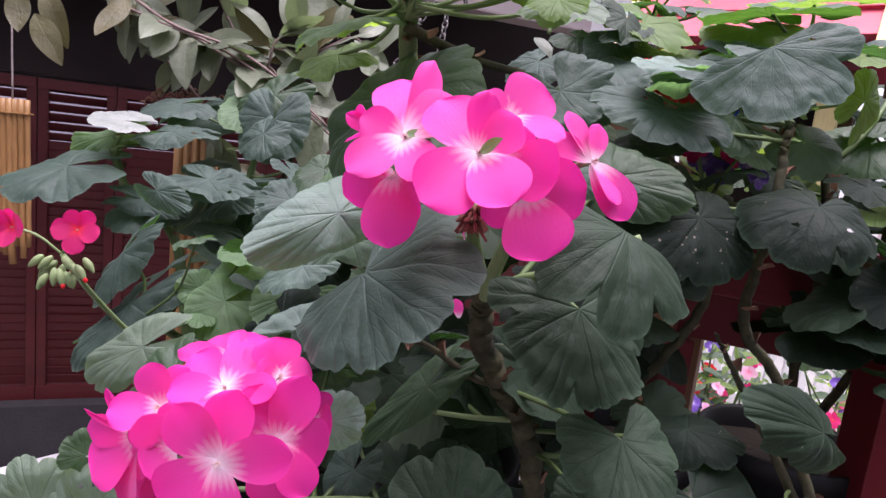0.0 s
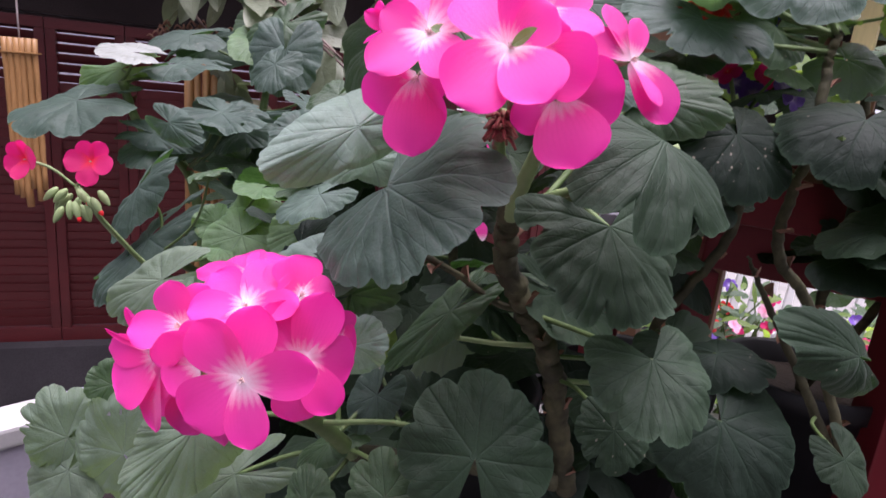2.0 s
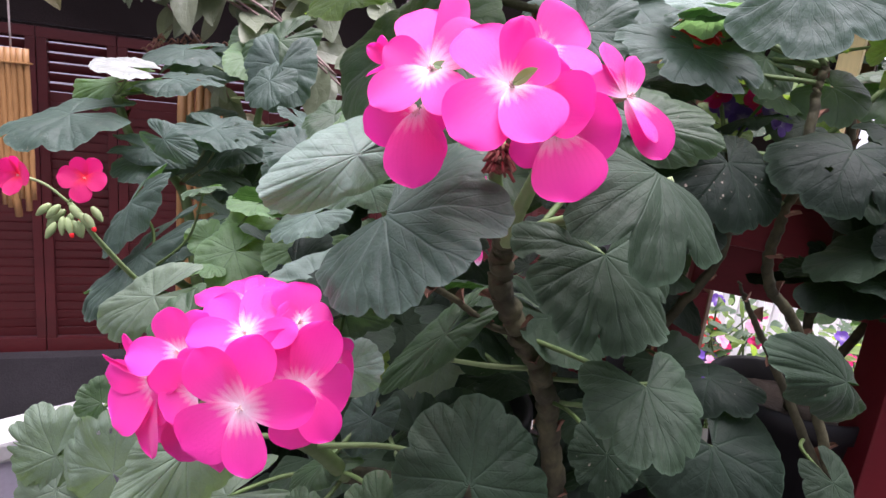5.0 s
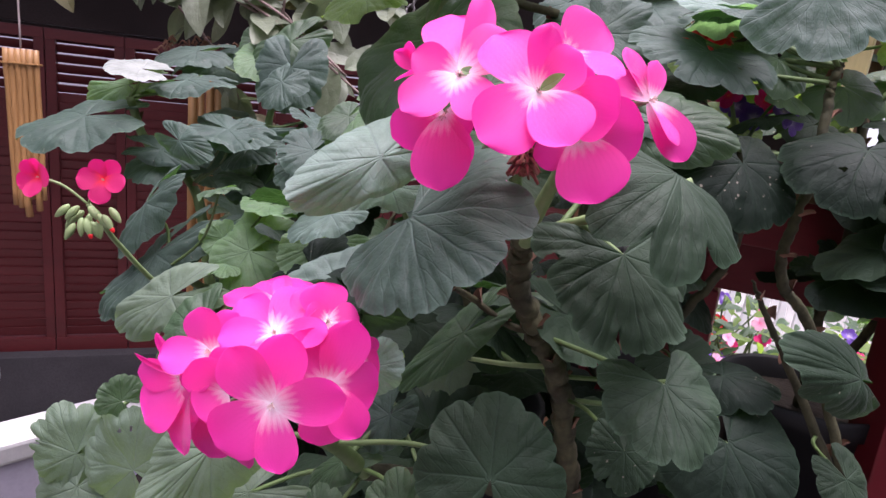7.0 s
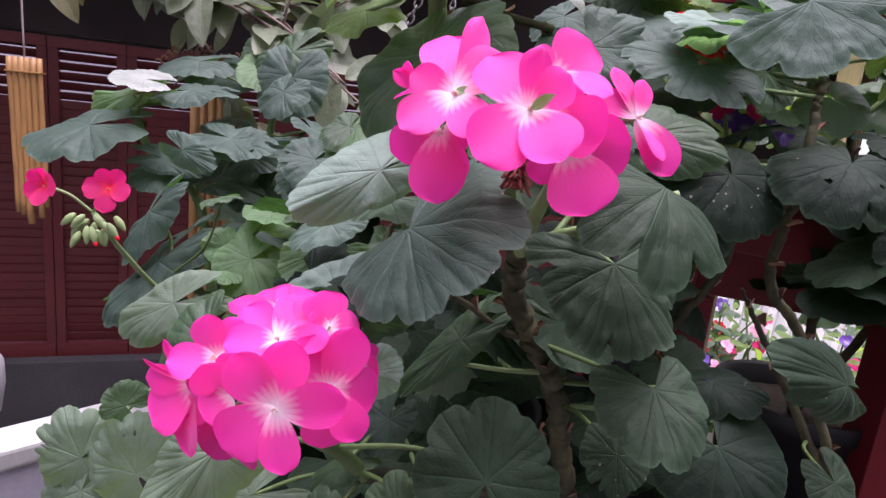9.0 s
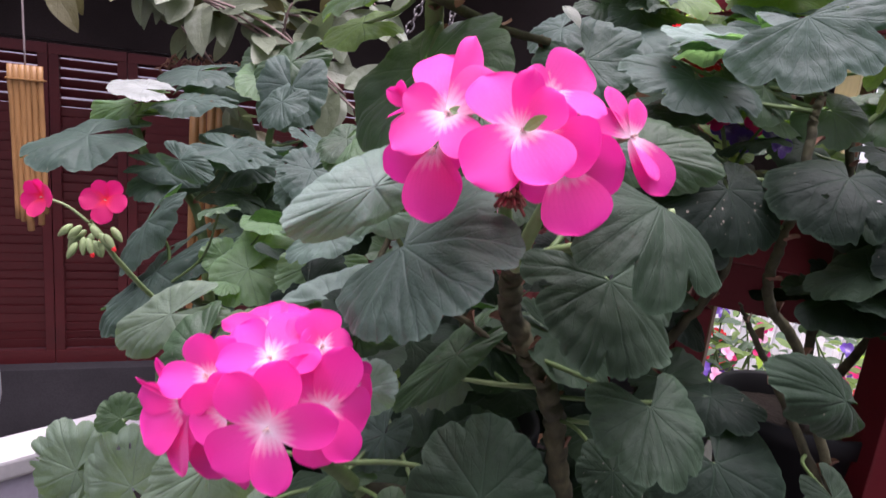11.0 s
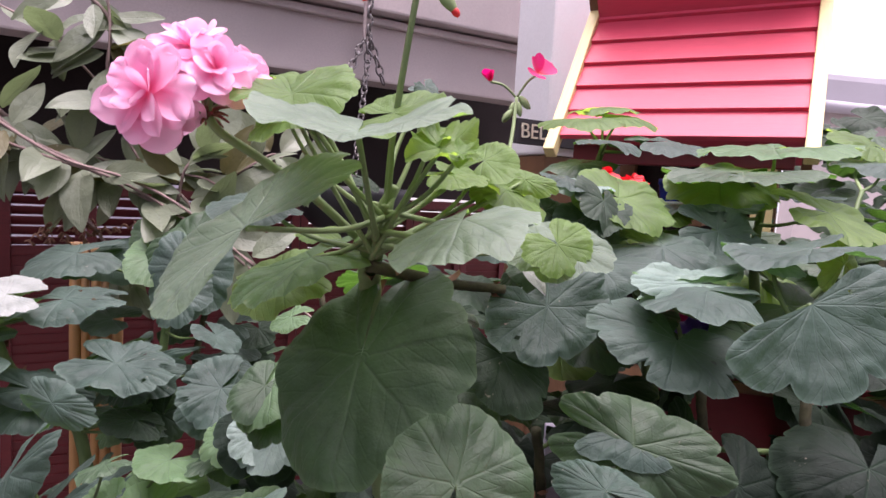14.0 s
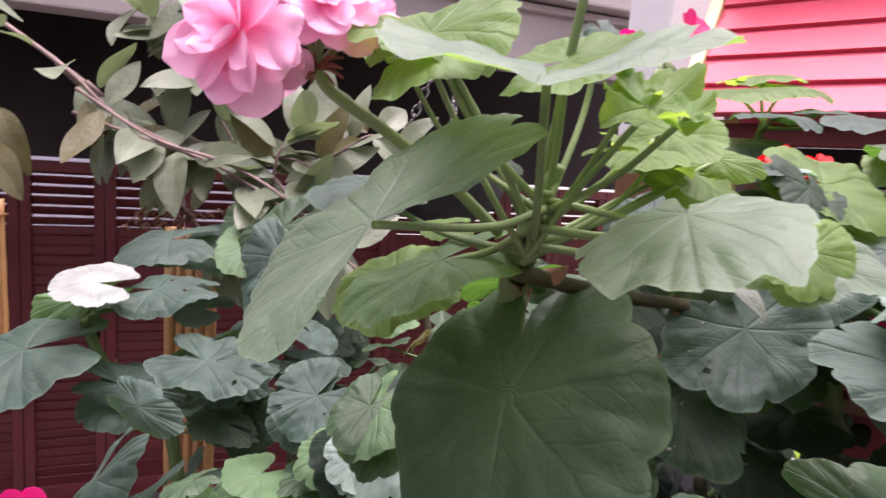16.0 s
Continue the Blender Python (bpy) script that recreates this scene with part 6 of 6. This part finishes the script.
twig(10, ((-0.4796, 0.93, 1.386), (-0.4182, 0.93, 1.34), (-0.361, 0.93, 1.285)))
twig(11, ((-0.3715, 0.94, 1.623), (-0.3547, 0.94, 1.565), (-0.3509, 0.93, 1.495)))
tube("stem", [(-0.9318, 0.95, 1.677), (-1.04, 0.95, 1.369), (-1.3, 0.95, 0.5), (-1.3, 0.95, 0.0)], 0.007, 0.01, TWIG, vine)

# ---- flowers further off ----
tall = flower_head("U", ((-0.0201, 0.4, 1.34), (-0.0198, 0.385, 1.38), (-0.0177, 0.375, 1.408), (-0.0147, 0.365, 1.436), (-0.0123, 0.36, 1.456), (-0.0124, 0.358, 1.464)), 0.0017, STEM_PALE)
for dx, dz in ((-68, 2), (48, 10), (-30, -25), (20, -30), (-5, -40)):
    at = (-0.0122, 0.36, 1.451)
    bud(tall, Vector(at) + Vector((dx * 0.00026, 0.004, -dz * 0.00026)), (dx * 0.01, -0.1, -0.6), 0.0075, SCARLET if dx in (-68, 48) else None)
hg = (0.1122, 0.68, 1.458)
head_g = flower_head("G", ((0.0907, 0.62, 1.375), (0.1058, 0.66, 1.423), hg), 0.002, STEM_PALE)
floret(head_g, (0.1319, 0.68, 1.482), (0.3, -0.6, 0.5), 0.021, 30, MAGENTA_DEEP, 30, 51, count=4, stalk_from=hg)
floret(head_g, (0.0859, 0.68, 1.471), (-0.3, -0.2, 0.9), 0.011, 0, MAGENTA_DEEP, 75, 52, count=5, stalk_from=hg)
for k in range(6):
    bud(head_g, Vector(hg) + Vector((0.009 * math.cos(k * 1.9), 0.004 * math.sin(k), -0.004 - 0.007 * (k % 3))), (math.cos(k * 1.9) * 0.6, -0.2, -0.7), 0.008)


def pompom(parent, at, size, material, seed):
    """A round double flower: many short petals on a dome."""
    r2 = random.Random(seed)
    for k in range(26):
        a, b = k * 2.4, math.acos(1 - k / 26 * 1.1)
        n = Vector((math.sin(b) * math.cos(a), math.sin(b) * math.sin(a), math.cos(b)))
        petal(parent, facing(Vector(at) + n * size * 0.35, n + Vector((0, 0, 0.6)), r2.uniform(0, 360)), material, r2.choice((0, 1, 4)), size * 0.6)


head_p = flower_head("G", ((0.1926, 0.6, 1.334), (0.1908, 0.6, 1.359), (0.19, 0.6, 1.371)), 0.002, STEM_PALE)
pompom(head_p, (0.1763, 0.6, 1.381), 0.022, SCARLET, 1)
pompom(head_p, (0.2001, 0.6, 1.377), 0.022, SCARLET, 2)
pompom(head_p, (0.1759, 0.56, 1.344), 0.018, SCARLET, 3)
head_q = flower_head("F", ((0.1942, 0.52, 1.262), (0.1834, 0.52, 1.292), (0.1746, 0.52, 1.312)), 0.002, STEM_PALE)
pompom(head_q, (0.1475, 0.5, 1.313), 0.02, SCARLET, 4)
pompom(head_q, (0.169, 0.5, 1.313), 0.02, SCARLET, 5)
pompom(head_q, (0.1935, 0.52, 1.319), 0.016, SCARLET, 6)
head_v = flower_head("F", ((0.2435, 0.55, 1.203), (0.2329, 0.55, 1.251), (0.2254, 0.55, 1.274)), 0.002, STEM_PALE)
for k in range(6):
    floret(head_v, Vector((0.2221, 0.55, 1.278)) + Vector((0.012 * k, 0.01 * (k % 2), -0.008 * (k % 3))), (0.2 * (k - 3), -0.9, 0.3), 0.012, 0, PURPLE if k % 3 else MAGENTA_DEEP, 20, 60 + k)

# dried flower rests under the main head
for k in range(44):
    a, e = k * 2.4, Vector(ha) + Vector((-0.003, -0.004, 0.002 - 0.0009 * (k % 9)))
    out = Vector((math.cos(a) * 0.008, math.sin(a) * 0.006 - 0.002, 0.004 - 0.0022 * (k % 5)))
    tube("dry_sepal", [e, e + out * 0.4 + Vector((0, 0, 0.002)), e + out * 0.75], 0.0012, 0.0005, DRY if k % 3 == 0 else DRY_RED, head_a, sides=5, steps=3)

# ---- chains under the eave ----
def chain(root, a, b, link_len):
    """Interlocked oval steel links from a to b."""
    a, b = Vector(a), Vector(b)
    count = max(2, int((b - a).length / (link_len * 0.72)))
    line = [Vector((math.cos(w) * link_len * 0.3, 0, math.sin(w) * link_len * 0.5)) for w in [2 * math.pi * i / 14 for i in range(15)]]
    v, f = tube_data(line, link_len * 0.09, link_len * 0.09, 6)
    first = None
    turn = (b - a).to_track_quat("Z", "Y").to_matrix().to_4x4()
    for k in range(count):
        if first is None:
            ob = first = meshed("link", v, f, STEEL, root)
        else:
            ob = new("link", first.data)
            ob.parent = root
        ob.matrix_basis = Matrix.Translation(a.lerp(b, (k + 0.5) / count)) @ turn @ pose(0, 0, 0, 0, 0, 90 * (k % 2) + 20)


hanger = thing("hanging_basket", "dark hanging basket on steel chains and cords under the eave", "hanging basket")
tube("cord", [(-0.035, 1.742, 1.96), (-0.0386, 1.735, 1.78), (-0.0375, 1.735, 1.731)], 0.005, 0.005, ROPE, hanger)
chain(hanger, (-0.03, 1.735, 1.95), (-0.0264, 1.735, 1.682), 0.03)
chain(hanger, (-0.0377, 1.735, 1.738), (-0.0828, 1.7, 1.616), 0.03)
chain(hanger, (-0.0234, 1.735, 1.739), (0.018, 1.77, 1.634), 0.03)
chain(hanger, (-0.0828, 1.7, 1.616), (-0.1833, 1.66, 1.359), 0.03)
chain(hanger, (-0.0264, 1.735, 1.682), (-0.0494, 1.6, 1.365), 0.026)
bm = bmesh.new()
bmesh.ops.create_uvsphere(bm, u_segments=24, v_segments=12, radius=0.15)
for vert in bm.verts:
    vert.co.z = min(vert.co.z, 0.02) * 0.8
ob = part("bowl", bm, POT, hanger)
ob.matrix_basis = Matrix.Translation((-0.0463, 1.72, 1.343))

# ---- garden beyond ----
fence = thing("picket_fence", "white painted picket fence across the yard", "fence")
first = None
for k in range(34):
    if first is None:
        bm = box_bm((0.055, 0.018, 0.74), 0.003)
        for vert in bm.verts:
            if vert.co.z > 0.3:
                vert.co.x *= 0.35
        ob = first = part("picket", bm, WHITE_PAINT, fence, smooth=False)
    else:
        ob = new("picket", first.data)
        ob.parent = fence
    ob.matrix_basis = pose(0.5 + 0.085 * k, 2.9, 0.37)
for z in (0.2, 0.55):
    box("fence_rail", (2.95, 0.03, 0.06), pose(1.9, 2.926, z), WHITE_PAINT, fence)
neighbour = thing("neighbour_house", "lavender-grey neighbouring house with a rounded eave", "house")
box("wall", (5.0, 0.2, 2.25), pose(6.2, 5.1, 1.12), BEAM_PAINT, neighbour)
box("fascia", (5.1, 0.24, 0.30), pose(6.2, 5.0, 2.38), ROOF_GREY, neighbour, bevel=0.06)
tube("gutter", [(3.62, 4.86, 2.25), (6.0, 4.86, 2.22), (8.8, 4.86, 2.2)], 0.05, 0.05, ROOF_GREY, neighbour, sides=12)


def flower_bed(x, y, z, count, seed, mats):
    """A low leafy bedding plant with small bright flowers."""
    r3 = random.Random(seed)
    root = thing("bedding_plant", "leafy bedding plant with small red and white flowers", "plant", "bedding plants")
    root.matrix_basis = pose(x, y, 0)
    for k in range(count):
        p = Vector((r3.gauss(0, 0.13), r3.gauss(0, 0.08), r3.uniform(0.03, z)))
        vine_leaf(root, p, (r3.uniform(-1, 1), r3.uniform(-1, 0.4), r3.uniform(-0.2, 0.6)), (r3.uniform(-0.5, 0.5), -0.5, 1), r3.uniform(0.05, 0.09), r3.choice(mats), seed * 500 + k)
    for k in range(5):
        tube("stem", [(r3.uniform(-0.05, 0.05), 0, 0), (r3.uniform(-0.1, 0.1), 0, z * 0.5), (r3.uniform(-0.15, 0.15), 0, z)], 0.006, 0.003, STEM, root)
    head = part("flower_head", box_bm((0.01, 0.01, 0.02), 0.002), STEM, root)
    for k in range(7):
        floret(head, (r3.gauss(0, 0.12), r3.uniform(-0.15, 0), r3.uniform(z * 0.6, z * 1.05)), (r3.uniform(-0.4, 0.4), -0.8, 0.6), 0.03, 0, r3.choice((SCARLET, MAGENTA_DEEP, PURPLE, PINK)), 15, seed * 10 + k)


for k in range(7):
    flower_bed(0.85 + 0.2 * k, 2.1 + 0.18 * (k % 3), 0.56 + 0.08 * (k % 2), 120, 200 + k, (LEAF_LIGHT, LEAF_MID))

for k, (a, b) in enumerate((((-0.5739, 0.85, 1.396), (-0.5565, 0.83, 1.331)), ((-0.5305, 0.82, 1.363), (-0.4846, 0.8, 1.301)), ((-0.4508, 0.86, 1.412), (-0.4365, 0.85, 1.355)), ((-0.5309, 0.84, 1.398), (-0.4951, 0.82, 1.329)))):
    vine_leaf(vine, a, Vector(b) - Vector(a), (0.3, -1, 0.2), (Vector(b) - Vector(a)).length * 0.9, LEAF_YELLOW, 900 + k)

# small things on and about the plants
blue = thing("flower_pot", "small glazed cobalt blue flower pot", "flower pot")
blue.matrix_basis = Matrix.Translation((0.4704, 1.05, 1.345))
ring = [(0.66, 0.0), (0.70, 0.006), (0.98, 0.05), (1.05, 0.051), (1.05, 0.06), (0.98, 0.06), (0.9, 0.045)]
meshed("shell", [(r * 0.017 * math.cos(k * math.pi / 12), r * 0.017 * math.sin(k * math.pi / 12), z) for r, z in ring for k in range(24)],
       [(i * 24 + k, i * 24 + (k + 1) % 24, i * 24 + 24 + (k + 1) % 24, i * 24 + 24 + k) for i in range(6) for k in range(24)] + [tuple(range(24))[::-1]], BLUE, blue)
part("soil", box_bm((0.026, 0.026, 0.01), 0.004), SOIL, blue).matrix_basis = pose(0, 0, 0.045)
box("pot_ledge", (0.12, 0.09, 0.012), house.matrix_basis.inverted() @ Matrix.Translation((0.4704, 1.05, 1.345)) @ pose(0, 0, -0.006, 0, 0, -37), BROWN_WOOD, house)
litter = thing("fallen_petals", "fallen magenta petals caught on the geranium stem", "petals", "fallen petals")
for k, (at, turn) in enumerate((((0.0227, 0.325, 1.168), 40), ((0.0191, 0.285, 1.215), 80), ((0.0347, 0.46, 1.2227), 10))):
    petal(litter, Matrix.Translation(at) @ pose(0, -0.003, 0, 70, 10 * k, turn), MAGENTA, k, 0.0105 if k < 2 else 0.009)

# dead leaves, dried clusters and a pale fallen leaf
for k, (a, b, m) in enumerate((((0.0529, 0.4, 1.329), (0.0612, 0.385, 1.321), LEAF_GLOSS_AND_PALE), ((-0.1591, 0.8, 1.146), (-0.1695, 0.79, 1.155), DRY), ((-0.202, 0.7, 1.132), (-0.1939, 0.69, 1.119), LEAF_YELLOW))):
    vine_leaf(STEMS["F"][0], a, Vector(b) - Vector(a), (0.2, -0.7, 0.7), (Vector(b) - Vector(a)).length * 1.1, m, 950 + k)
for j, q in enumerate(((-0.4006, 0.92, 1.271), (-0.3964, 0.93, 1.282), (-0.3554, 0.95, 1.287))):
    for k in range(14):
        e = Vector(q) + Vector((0.03 * math.sin(k * 1.7 + j), 0.012 * math.cos(k * 2.3), 0.012 * math.sin(k * 3.1)))
        tube("dry_flower", [e, e + Vector((0.006 * math.cos(k), -0.004, 0.006)), e + Vector((0.011 * math.cos(k), -0.006, 0.004 * math.sin(k * 2)))], 0.0022, 0.0006, DRY, vine, sides=5, steps=3)
jar = thing("jar", "pale grey rounded jar standing on the bench", "jar")
jar.matrix_basis = Matrix.Translation((-0.3741, 0.46, 0.9583))
ring = [(0.55, 0.0), (0.80, 0.006), (1.0, 0.03), (0.98, 0.05), (0.7, 0.062), (0.5, 0.066), (0.5, 0.076), (0.56, 0.08), (0.50, 0.084), (0.42, 0.07)]
meshed("shell", [(r * 0.020 * math.cos(k * math.pi / 14), r * 0.020 * math.sin(k * math.pi / 14), z) for r, z in ring for k in range(28)],
       [(i * 28 + k, i * 28 + (k + 1) % 28, i * 28 + 28 + (k + 1) % 28, i * 28 + 28 + k) for i in range(9) for k in range(28)] + [tuple(range(28))[::-1]], ROOF_GREY, jar)
